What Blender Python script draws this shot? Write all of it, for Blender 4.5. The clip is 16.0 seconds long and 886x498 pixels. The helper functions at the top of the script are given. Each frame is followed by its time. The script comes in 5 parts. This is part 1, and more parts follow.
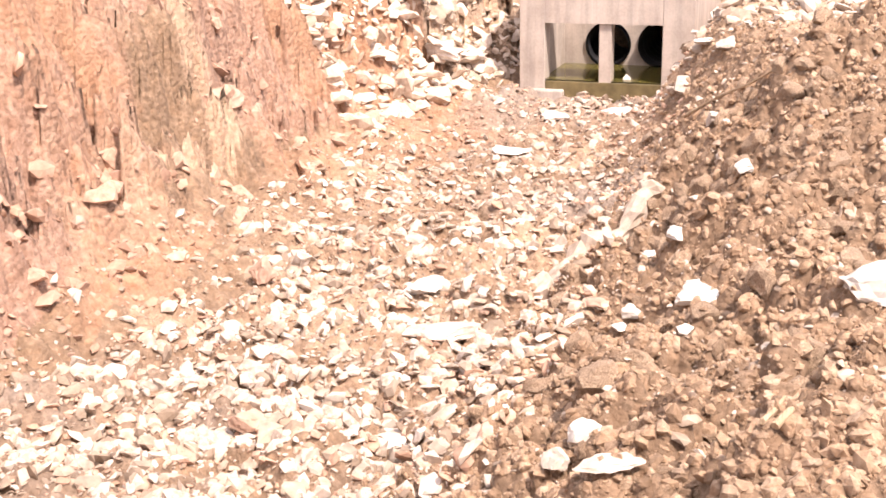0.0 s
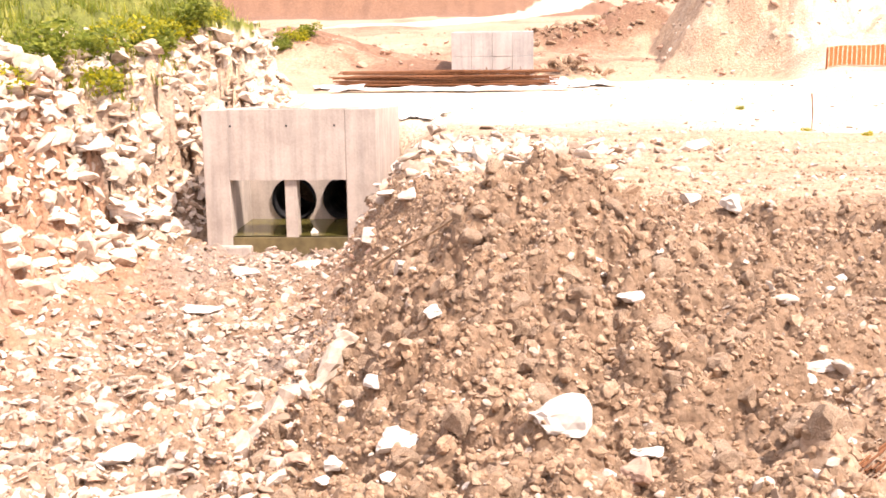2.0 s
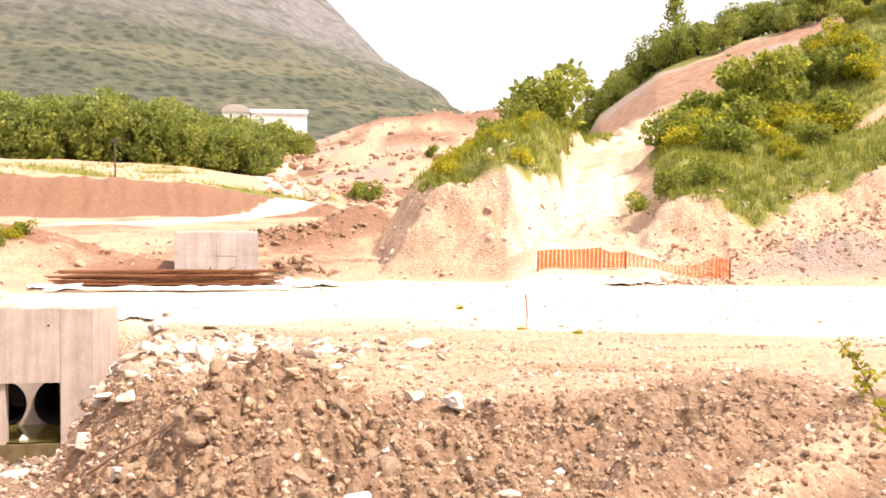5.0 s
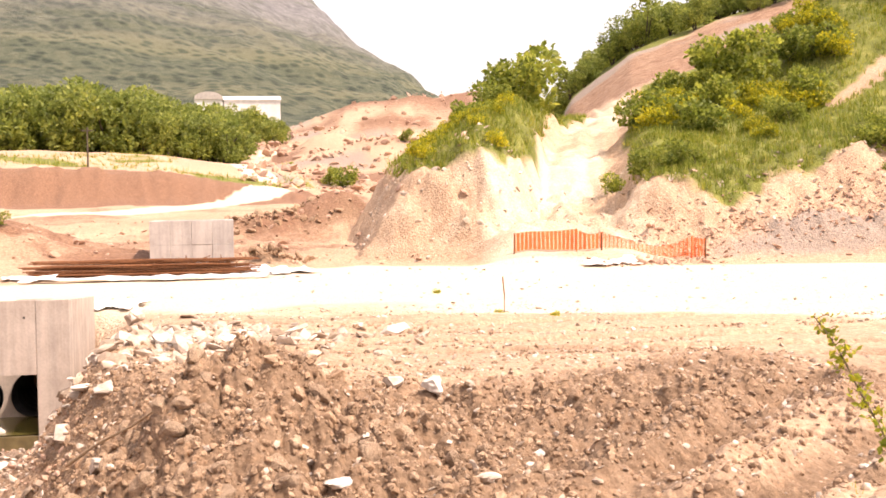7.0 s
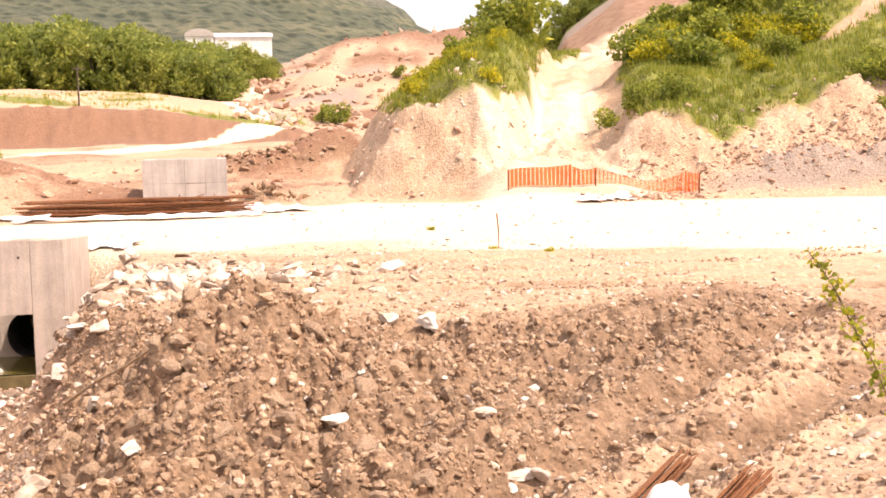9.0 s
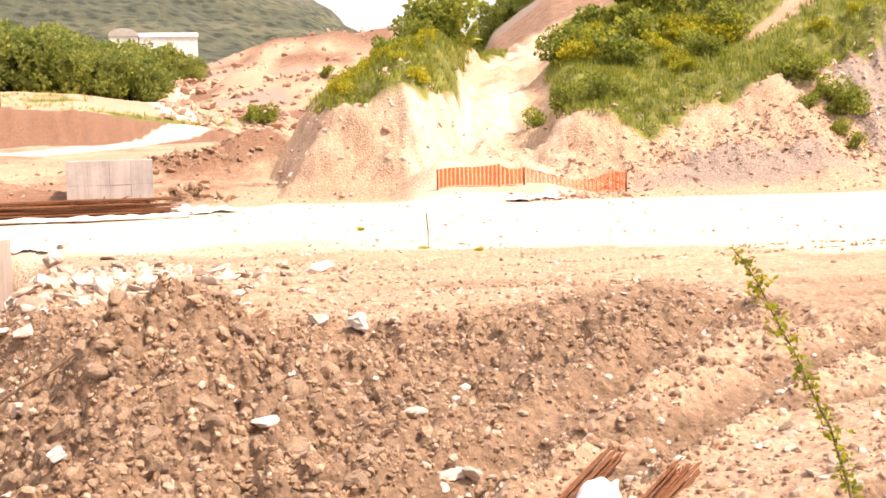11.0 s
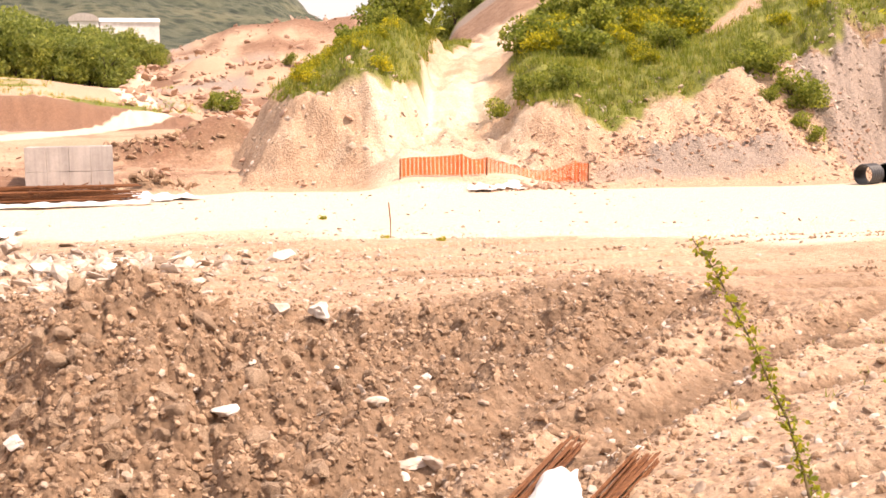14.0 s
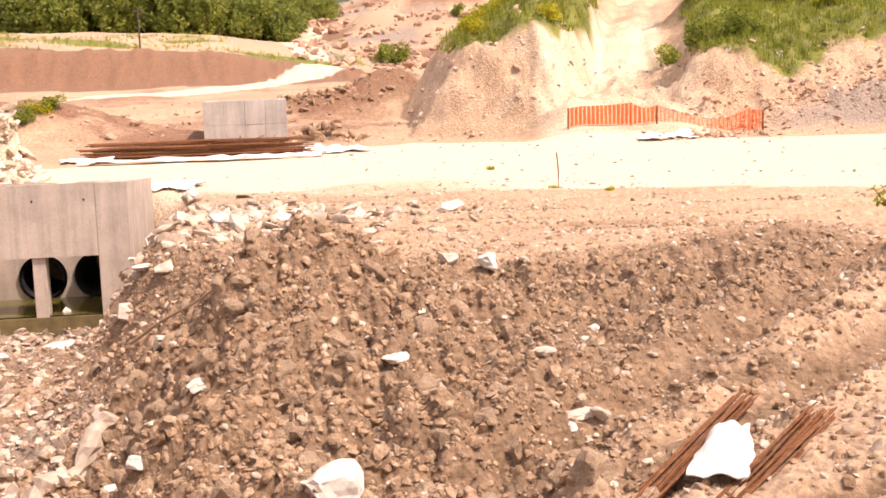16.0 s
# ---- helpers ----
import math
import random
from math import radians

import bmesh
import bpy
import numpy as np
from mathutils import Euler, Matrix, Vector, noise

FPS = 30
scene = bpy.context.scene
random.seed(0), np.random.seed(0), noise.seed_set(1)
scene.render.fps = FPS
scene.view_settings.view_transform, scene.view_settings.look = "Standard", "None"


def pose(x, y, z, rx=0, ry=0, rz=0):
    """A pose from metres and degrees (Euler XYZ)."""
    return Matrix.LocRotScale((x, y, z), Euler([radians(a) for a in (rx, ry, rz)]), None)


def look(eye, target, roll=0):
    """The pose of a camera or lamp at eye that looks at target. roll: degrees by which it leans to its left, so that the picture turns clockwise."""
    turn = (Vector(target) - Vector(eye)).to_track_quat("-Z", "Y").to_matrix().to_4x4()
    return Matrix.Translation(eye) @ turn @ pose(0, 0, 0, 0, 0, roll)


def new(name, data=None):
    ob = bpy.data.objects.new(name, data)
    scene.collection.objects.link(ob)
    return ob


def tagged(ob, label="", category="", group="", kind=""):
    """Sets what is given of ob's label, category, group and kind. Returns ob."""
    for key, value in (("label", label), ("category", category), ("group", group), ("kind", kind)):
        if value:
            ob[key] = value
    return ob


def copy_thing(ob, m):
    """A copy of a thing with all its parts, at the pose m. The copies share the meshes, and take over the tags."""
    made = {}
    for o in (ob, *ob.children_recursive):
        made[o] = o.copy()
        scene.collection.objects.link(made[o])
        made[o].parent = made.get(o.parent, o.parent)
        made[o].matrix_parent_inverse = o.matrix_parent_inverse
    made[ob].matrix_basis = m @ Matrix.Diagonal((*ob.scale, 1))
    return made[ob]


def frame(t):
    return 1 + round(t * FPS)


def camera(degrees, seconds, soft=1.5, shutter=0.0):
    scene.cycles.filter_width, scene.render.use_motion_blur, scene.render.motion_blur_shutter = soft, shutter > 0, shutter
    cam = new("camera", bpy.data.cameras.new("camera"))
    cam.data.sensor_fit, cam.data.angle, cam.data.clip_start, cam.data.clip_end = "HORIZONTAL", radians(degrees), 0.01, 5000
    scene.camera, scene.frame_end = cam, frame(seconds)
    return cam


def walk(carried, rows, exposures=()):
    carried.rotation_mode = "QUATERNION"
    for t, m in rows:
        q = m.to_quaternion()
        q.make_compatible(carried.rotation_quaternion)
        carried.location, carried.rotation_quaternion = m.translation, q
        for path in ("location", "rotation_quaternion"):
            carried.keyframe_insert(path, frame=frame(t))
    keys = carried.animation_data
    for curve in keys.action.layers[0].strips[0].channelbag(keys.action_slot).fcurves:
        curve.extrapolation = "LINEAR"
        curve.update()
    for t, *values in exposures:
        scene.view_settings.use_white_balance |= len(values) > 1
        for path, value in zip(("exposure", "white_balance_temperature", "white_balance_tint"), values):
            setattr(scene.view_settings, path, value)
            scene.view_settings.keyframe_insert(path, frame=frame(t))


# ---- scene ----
cam = camera(40.0, 16.0, soft=1.7)
EYE = (0.0, 0.0, 2.3)
TURNS = (
    # seconds, tilt, lean, heading
    (0.0, 72.156, 1.121, 18.676),
    (0.5, 73.735, 0.967, 13.745),
    (1.0, 75.984, 1.618, 10.715),
    (1.5, 77.899, 1.797, 7.797),
    (2.0, 79.124, 0.870, 3.966),
    (2.5, 81.584, -0.245, -1.045),
    (3.0, 82.202, -0.664, -2.273),
    (3.5, 82.690, 0.000, 0.000),
    (4.0, 84.660, -0.950, -1.412),
    (4.5, 84.974, -1.193, -4.485),
    (5.0, 88.415, -0.122, -8.846),
    (7.5, 87.015, 0.961, -10.125),
    (8.0, 85.966, 1.291, -10.111),
    (10.5, 84.298, 1.453, -10.833),
    (11.0, 84.600, 1.529, -13.641),
    (11.5, 85.471, 1.419, -16.641),
    (12.0, 87.126, 0.689, -23.137),
    (12.5, 88.378, 1.286, -26.095),
    (13.0, 87.626, 1.656, -23.456),
    (13.5, 85.700, 1.617, -18.241),
    (14.0, 84.077, 0.916, -15.368),
    (14.5, 84.676, 1.242, -14.794),
    (15.0, 83.491, 2.322, -13.035),
    (15.5, 83.280, 2.475, -11.205),
    (16.0, 81.928, 1.870, -7.543),
)
EXPOSURE = 1.0
walk(cam, [(t, pose(*EYE, rx, ry, rz)) for t, rx, ry, rz in TURNS],
     exposures=[(t, EXPOSURE + e, k, w) for t, e, k, w in ((0.0, 0.06, 6750, 21), (2.0, 0.12, 6850, 21), (4.5, 0.0, 7200, 21), (8.0, -0.15, 7500, 23), (11.0, -0.14, 7500, 23), (13.0, -0.20, 7600, 23), (14.0, -0.28, 7600, 24), (16.0, -0.40, 7500, 25))])

# ---- light ----
SUN_ELEVATION, SUN_HEADING = radians(58), radians(126)   # heading from +y towards +x
world = bpy.data.worlds.new("sky")
scene.world = world
world.use_nodes = True
wn = world.node_tree.nodes
sky = wn.new("ShaderNodeTexSky")
sky.sky_type, sky.sun_disc = "NISHITA", False
sky.sun_elevation, sky.sun_rotation = SUN_ELEVATION, SUN_HEADING
sky.dust_density, sky.air_density, sky.ozone_density = 4.0, 1.0, 0.5
wn["Background"].inputs["Strength"].default_value = 0.15
veil = wn.new("ShaderNodeMix")     # thin bright haze over the whole sky
veil.data_type = "RGBA"
veil.inputs[0].default_value = 0.5
veil.inputs[7].default_value = (6.0, 6.0, 6.0, 1)
world.node_tree.links.new(sky.outputs[0], veil.inputs[6])
world.node_tree.links.new(veil.outputs[2], wn["Background"].inputs["Color"])
sun = new("sun", bpy.data.lights.new("sun", "SUN"))
sun.data.energy, sun.data.angle, sun.data.color = 3.6, radians(1.0), (1.0, 0.93, 0.82)
sun_way = Vector((math.sin(SUN_HEADING) * math.cos(SUN_ELEVATION), math.cos(SUN_HEADING) * math.cos(SUN_ELEVATION), math.sin(SUN_ELEVATION)))
sun.matrix_world = look((0, 0, 60), Vector((0, 0, 60)) - sun_way)


# ---- numeric helpers ----
rng = np.random.default_rng(7)
TABLE = rng.random((256, 256))


def lattice(x, y, shift=0):
    """Smooth value noise, 0 to 1, one cell a metre."""
    xi, yi = np.floor(x).astype(int), np.floor(y).astype(int)
    fx, fy = x - xi, y - yi
    fx, fy = fx * fx * (3 - 2 * fx), fy * fy * (3 - 2 * fy)
    a, b = (xi + shift * 37) & 255, (yi + shift * 91) & 255
    a1, b1 = (a + 1) & 255, (b + 1) & 255
    top = TABLE[a, b] * (1 - fx) + TABLE[a1, b] * fx
    low = TABLE[a, b1] * (1 - fx) + TABLE[a1, b1] * fx
    return top * (1 - fy) + low * fy


def fbm(x, y, size, octaves=4, shift=0):
    """Layered noise, about -1 to 1; size: metres of its largest cell."""
    total, amp, norm = 0.0, 1.0, 0.0
    for k in range(octaves):
        s = size / 2 ** k
        c, d = math.cos(k * 0.9), math.sin(k * 0.9)
        total = total + amp * (lattice((x * c - y * d) / s + 11.3 * k, (x * d + y * c) / s + 5.1 * k, shift + k) * 2 - 1)
        norm, amp = norm + amp, amp * 0.5
    return total / norm * 1.5


def clods(x, y, size, shift=0):
    """Rounded lumps, 0 to 1: cells of about that size with their own height."""
    u, v = x / size, y / size
    ui, vi = np.floor(u).astype(int), np.floor(v).astype(int)
    best = np.zeros_like(u)
    for i in (-1, 0, 1):
        for j in (-1, 0, 1):
            a, b = (ui + i + shift * 53) & 255, (vi + j + shift * 17) & 255
            px, py = ui + i + TABLE[a, b], vi + j + TABLE[b, a]
            r = 0.35 + 0.5 * TABLE[(a + 7) & 255, (b + 3) & 255]
            d2 = ((u - px) ** 2 + (v - py) ** 2) / (r * r)
            best = np.maximum(best, np.sqrt(np.clip(1 - d2, 0, 1)) * r)
    return best


def facets(x, y, size, shift=0):
    """Broken blocks, about -1 to 1: cells with their own height and tilt, sharp at the joints."""
    u, v = x / size, y / size
    ui, vi = np.floor(u).astype(int), np.floor(v).astype(int)
    near, out = np.full(np.shape(u), 1e9), np.zeros(np.shape(u))
    for i in (-1, 0, 1):
        for j in (-1, 0, 1):
            a, b = (ui + i + shift * 41) & 255, (vi + j + shift * 23) & 255
            du, dv = u - ui - i - TABLE[a, b], v - vi - j - TABLE[b, a]
            d = du * du + dv * dv
            p, q = TABLE[(a + 9) & 255, (b + 5) & 255] * 2 - 1, TABLE[(a + 4) & 255, (b + 31) & 255] * 2 - 1
            h = 0.7 * (TABLE[(a + 17) & 255, (b + 11) & 255] * 2 - 1) + 0.8 * (p * du + q * dv)
            out = np.where(d < near, h, out)
            near = np.minimum(near, d)
    return out


def step(a, b, v):
    t = np.clip((v - a) / (b - a), 0, 1)
    return t * t * (3 - 2 * t)


def bell(x, y, cx, cy, rx, ry, turn=0.0):
    c, s = math.cos(radians(turn)), math.sin(radians(turn))
    u, v = (x - cx) * c + (y - cy) * s, -(x - cx) * s + (y - cy) * c
    return np.exp(-(u / rx) ** 2 - (v / ry) ** 2)


def softmin(a, b, k):
    h = np.clip(0.5 + 0.5 * (b - a) / k, 0, 1)
    return b * (1 - h) + a * h - k * h * (1 - h)


def line_distance(x, y, pts):
    """Distance to a line of points, and how far along it (0 to 1)."""
    best, along = np.full(np.shape(x), 1e9), np.zeros(np.shape(x))
    n = len(pts) - 1
    for i, ((ax, ay), (bx, by)) in enumerate(zip(pts, pts[1:])):
        dx, dy = bx - ax, by - ay
        t = np.clip(((x - ax) * dx + (y - ay) * dy) / (dx * dx + dy * dy), 0, 1)
        d = np.hypot(x - ax - t * dx, y - ay - t * dy)
        along = np.where(d < best, (i + t) / n, along)
        best = np.minimum(best, d)
    return best, along


# ---- the lie of the land ----
TRACK = [(11.2, 38), (12.4, 44), (14.5, 51), (17.3, 59), (21.6, 71), (26.6, 81), (32, 100)]
BACK_TRACK = [(-60, 58), (-30, 78), (-14, 84), (-6, 90), (0, 97), (4, 104), (2, 130), (1.5, 150), (6, 168), (12, 190)]


RAMPS = ([(1.41, 8.3), (2.2, 8.95), (2.95, 9.5), (4.0, 10.4), (5.0, 11.4), (6.9, 13.4)], [(2.2, 7.6), (3.0, 8.25), (3.9, 8.8), (5.0, 9.6), (6.6, 10.8), (8.8, 12.2)])


def trench_mask(x, y):
    wide = step(13.5, 18, y)
    left, right = -3.1 - 0.5 * wide, 0.2 + (-1.7 - 0.2) * wide
    return (1 - step(left, right, x)) * step(1.6, 4.6, y) * (1 - step(25.5, 27.5, y))


def bank_side(x, y):
    """Metres in from the foot of the left bank."""
    foot = np.interp(y, [-20, 8, 14, 18, 22, 26, 29, 33, 40, 52, 70], [-7.0, -7.15, -7.3, -7.35, -6.75, -6.1, -5.6, -6.6, -9.5, -17, -40])
    blocks = 0.34 * facets(x * 2.6 + 0.5 * y, y - 0.9 * x, 1.1, 3) + 0.16 * facets(x * 2.4 - 0.3 * y, y + 0.5 * x, 0.42, 4) + 0.035 * facets(x * 2.2, y, 0.17, 5)
    return foot - x + (blocks * step(-0.2, 0.5, foot - x) + 0.35 * fbm(x, y, 2.6, 3, 5) + (0.40 * np.abs(fbm(x * 1.2, y, 1.5, 3, 71)) - 0.18 + 0.10 * fbm(x * 1.6, y, 0.5, 3, 72)) * step(0.0, 0.6, foot - x)) * step(2, 5, y)


def rut_mask(x, y):
    """Broken wheel ruts across the levelled ground, 0 to 1."""
    wave = np.abs(np.sin((y + 0.10 * x) * 2.1 + 0.8 * fbm(x, y, 5, 2, 21)))
    return step(0.80, 0.96, wave) * step(-0.3, 0.15, fbm(x * 0.35, y, 1.3, 3, 22))


def hill_in(x, y):
    """Metres in from the foot of the right hill, and the shape of its cut and top."""
    foot = np.interp(x, [4, 9.4, 15.4, 23.6, 30, 38, 60], [45, 41.8, 40.2, 38.2, 41.5, 43, 44])
    edge = np.interp(y, [40, 60, 80, 110, 140, 200, 900], [4.2, 5.5, 12, 26, 37, 57, 300])
    n = np.minimum(y - foot, (x - edge) * np.interp(y, [44, 60, 90, 140], [1.4, 1.6, 1.6, 2.6]))
    return n + 0.5 * fbm(x, y, 4.0, 3, 9)


def height(x, y, rough=True):
    r = np.hypot(x, y)
    # open levelled ground and what rises behind it
    far = np.interp(y, [42, 60, 85, 97, 105, 150, 190, 250, 420, 600], [0, 0.5, 1.5, 2.2, 2.6, 7.4, 11.0, 15, 19, 22])
    bank = np.interp(x, [-40, -20, -6, 3, 8], [3.4, 2.9, 2.3, 0.9, 0.0]) * step(98, 104, y + 0.4 * fbm(x, y, 6, 3, 3)) * (1 - step(125, 150, y))
    spoil = 3.5 * bell(x, y, 22, 235, 14, 20) + 10 * bell(x, y, 52, 240, 24, 30) + 3.2 * bell(x, y, 13.5, 172, 4, 7) + 2.5 * bell(x, y, 20, 150, 7, 10) + 1.6 * fbm(x, y, 14, 5, 61) * step(120, 170, y)
    z = (far + bank + spoil) * step(40, 50, y)
    z = z + 2.2 * bell(x, y, 5.6, 60, 3.0, 2.4) + 1.0 * bell(x, y, 1.4, 58, 3.0, 1.6) + 0.9 * bell(x, y, 4.4, 66, 5, 3)
    # right hill: a cut face below a grassy slope
    n = hill_in(x, y)
    steep = np.interp(x, [5, 9, 13, 16, 22, 25, 30, 60], [1.0, 1.15, 1.15, 0.7, 0.75, 1.0, 1.35, 1.4])
    top = np.interp(x, [5, 10, 16, 21, 25, 28, 31, 36, 60], [2.3, 2.9, 2.5, 2.4, 2.9, 4.0, 5.3, 6.0, 6.0]) + np.interp(x, [5, 10, 18, 30, 60], [0.22, 0.36, 0.28, 0.26, 0.26]) * n + 0.16 * step(24, 30, x) * np.clip(n - 8, 0, 60)
    top = top + 0.9 * step(26, 32, x) * step(10.5, 13.0, n + 0.3 * fbm(x, y, 5, 2, 4)) + 0.5 * fbm(x, y, 7, 3, 14) * step(6, 20, n)
    crest = np.interp(x - 0.42 * np.maximum(y - 57, 0) * (x > 16), [5, 8, 11, 13.5, 16, 19.6, 21.1, 23, 25.4, 28, 30.3, 35.6, 48], [3.6, 5.4, 7.0, 8.0, 6.2, 5.9, 7.3, 8.3, 9.5, 11.2, 13.1, 18, 26]) + 0.5 * fbm(x, y, 6, 3, 81)
    hill = softmin(steep * n, softmin(top, crest, 1.2), 0.5)
    d, along = line_distance(x, y, TRACK)
    road_z = np.interp(along, [0, 0.17, 0.33, 0.5, 0.67, 0.83, 1], [0, 1.3, 3.8, 5.4, 6.4, 8.0, 11.0])
    rim = step(0, 1.5, np.interp(y, [38, 44, 51, 59, 71, 81], [11.2, 12.4, 14.5, 17.3, 21.6, 26.6]) - x) * step(42, 45, y)
    keep = step(1.6, 3.7, d + 1.0 * rim + 0.4 * fbm(x, y, 2, 3, 8))
    hill = np.where(n > -1, np.maximum(hill, 0), 0)
    hill = road_z * (1 - keep) * step(38, 40, y) + hill * keep
    lean = x / np.maximum(y, 1)
    back = np.interp(lean, [0.25, 0.29, 0.34, 0.414, 0.51, 0.7, 1.2], [8, 14, 19, 23, 27, 32, 36]) * np.interp(y, [86, 100, 118, 135, 200, 400], [0.5, 0.60, 0.86, 1.0, 1.1, 0.8])
    blend = step(82, 96, y) * step(0.24, 0.29, lean)
    hill = hill * (1 - blend) + (back + 0.5 * fbm(x, y, 9, 4, 16)) * blend
    z = np.where((y > 36) & (x > 3.5), np.maximum(z, hill), z)
    z = z + 0.9 * bell(x, y, 16.8, 43.0, 1.6, 1.2) + 0.6 * bell(x, y, 20.8, 39.6, 4.8, 0.9) + 0.5 * bell(x, y, 10.6, 42.5, 1.6, 1.0) + 1.7 * bell(x, y, -9.5, 47, 4.5, 3.0) + 0.4 * bell(x, y, -2.2, 40.6, 3.4, 0.7) + 0.5 * bell(x, y, 1.2, 42.6, 0.9, 0.9)
    # the trench with the bank on its left
    t = trench_mask(x, y)
    s = bank_side(x, y)
    floor = -2.05 + 0.03 * step(17, 20.5, y) + 0.15 * (1 - step(5, 8, y))
    z = z * (1 - t) + floor * t
    narrow = np.interp(y, [0, 18, 22.5, 26, 30, 40], [1, 1, 1.05, 1.9, 2.0, 1.2])
    rise = np.interp(s * narrow, [-1.7, -0.8, 0, 0.5, 1.1, 1.7, 2.4, 4.2, 8, 20], [0, 0.12, 0.38, 0.95, 2.2, 2.9, 3.5, 4.2, 4.9, 6.0]) * (1 - 0.45 * step(25, 30, y))
    z = np.where((s > -1.7) & (y < 52), z + rise * (1 - step(33, 50, y)), z)
    # near ground: bank underfoot, hollow, spoil mound and ridge
    z = z + 0.72 * (1 - step(0.9, 3.0, r)) * (1 - 0.6 * t)
    z = z - 0.72 * bell(x, y, 0.9, 8.2, 2.6, 2.7) * (1 - t)
    z = z + 0.54 * bell(x, y, -0.2, 12.9, 1.6, 1.7, 12) + 0.08 * bell(x, y, -1.3, 16.6, 1.0, 2.2) + 0.12 * bell(x, y, 0.7, 12.4, 1.2, 1.6)
    z = z + 0.28 * bell(x, y, 6.3, 15.0, 1.7, 0.8, 4) - 0.15 * bell(x, y, 2.8, 12.6, 1.4, 1.6)
    z = z + 0.5 * bell(x, y, 8.0, 8.3, 2.0, 1.5, 20) + 0.5 * bell(x, y, 10.4, 8.6, 2.4, 1.6) + 0.3 * bell(x, y, 9.4, 10.6, 1.6, 1.4) + 0.35 * bell(x, y, 5.2, 5.5, 1.5, 1.5)
    z = z + 0.12 * bell(x, y, -0.5, 20.0, 2.0, 1.8)
    if not rough:
        return z
    # roughness: clods on spoil, stones in the trench, gullies on the cuts, ruts on the open ground
    near = 1 - step(30, 60, r)
    heap = np.clip(bell(x, y, -0.6, 10.8, 2.6, 4.2) * 1.6 + bell(x, y, 4.6, 12.8, 3.6, 1.9) * 0.9 + bell(x, y, 0.0, 7.0, 2.0, 3.0) * 1.2, 0, 1)
    loose = np.clip(heap + t * 0.55, 0, 1)
    mound = np.clip(bell(x, y, -0.4, 11.4, 2.0, 3.0) * 1.5, 0, 1)
    z = z + near * mound * (0.26 * clods(x, y, 1.0, 6) - 0.11 + 0.15 * fbm(x, y * 0.6, 0.8, 4, 73) + 0.07 * facets(x, y, 0.52, 16) + 0.05 * facets(x, y, 0.2, 17))
    z = z + near * loose * (0.30 * clods(x, y, 0.5, 1) + 0.22 * clods(x, y, 0.24, 2) + 0.12 * clods(x, y, 0.12, 3) - 0.17 + 0.14 * fbm(x, y, 0.9, 3, 1))
    slope = np.where((s > 0) & (y < 40), step(0, 0.4, s), 0) * (1 - step(30, 40, y))
    z = z + slope * (0.30 * fbm(x, y, 1.6, 5, 6) + 0.25 * (1 - np.abs(fbm(x, y, 1.3, 4, 7))) - 0.15 + 0.26 * facets(x * 0.8, y, 0.8, 8) + 0.10 * clods(x, y, 0.3, 5))
    cut = step(0.2, 1.0, n) * (1 - step(6, 9, n)) * (x > 3.5) * (y > 36)
    z = z + cut * (0.20 * fbm(x + 0.5 * y, y * 0.3, 0.8, 4, 12) + 0.2 * fbm(x, y, 0.6, 4, 13) + 1.1 * step(25, 28, x) * (np.abs(fbm(x - 0.55 * n, n * 0.10, 1.25, 3, 74)) - 0.4) + 0.12 * facets(x, y, 0.55, 14))
    z = z + 0.05 * fbm(x, y, 2.4, 4, 2) * step(3, 8, r) * near + 0.22 * fbm(x, y, 6, 5, 15) * step(42, 70, r) * (1 - cut)
    z = z + 0.5 * (np.abs(fbm(x, y * 0.2, 1.6, 3, 82)) - 0.35) * step(97, 99, y) * (1 - step(104, 107, y)) * (x < 8) + 0.22 * clods(x, y, 0.9, 15) * step(42, 47, y) * (1 - step(72, 96, y)) * (n < 0.3)
    d_t, _ = line_distance(x, y, TRACK)
    z = z + step(41.5, 44, y) * (1 - step(2.4, 4.0, d_t)) * (0.16 * fbm(x, y, 0.9, 4, 85) - 0.14 * np.exp(-((d_t - 0.8) / 0.28) ** 2))
    # wheel ruts: two pairs on the level, a curved pair climbing out of the hollow
    level = near * (1 - loose) * (1 - slope) * (1 - step(22, 26, y))
    z = z - level * 0.18 * rut_mask(x, y) + level * 0.03 * clods(x, y, 0.24, 19) * step(0.1, 0.6, fbm(x, y, 1.8, 2, 83))
    for line in RAMPS:
        d2, along = line_distance(x, y, line)
        ragged = 0.65 + 0.6 * clods(x, y, 0.26, 20) + 0.25 * fbm(x, y, 0.9, 3, 87)
        lugs = 0.5 + 0.5 * np.sin(along * 190.0 + 9.0 * d2)
        z = z + near * ragged * (1 - bell(x, y, 2.8, 7.7, 0.85, 0.85)) * (0.11 * np.exp(-((d2 - 0.46) / 0.14) ** 2) - (0.13 + 0.04 * lugs) * np.exp(-(d2 / 0.27) ** 2) + 0.04 * np.exp(-((d2 - 0.85) / 0.12) ** 2))
    return z


def ground_at(x, y):
    return float(height(np.array([float(x)]), np.array([float(y)]))[0])


# ---- materials ----
def material(name, rough=0.8, metal=0.0):
    m = bpy.data.materials.new(name)
    m.use_nodes = True
    p = m.node_tree.nodes["Principled BSDF"]
    p.inputs["Roughness"].default_value, p.inputs["Metallic"].default_value = rough, metal
    return m, m.node_tree, p


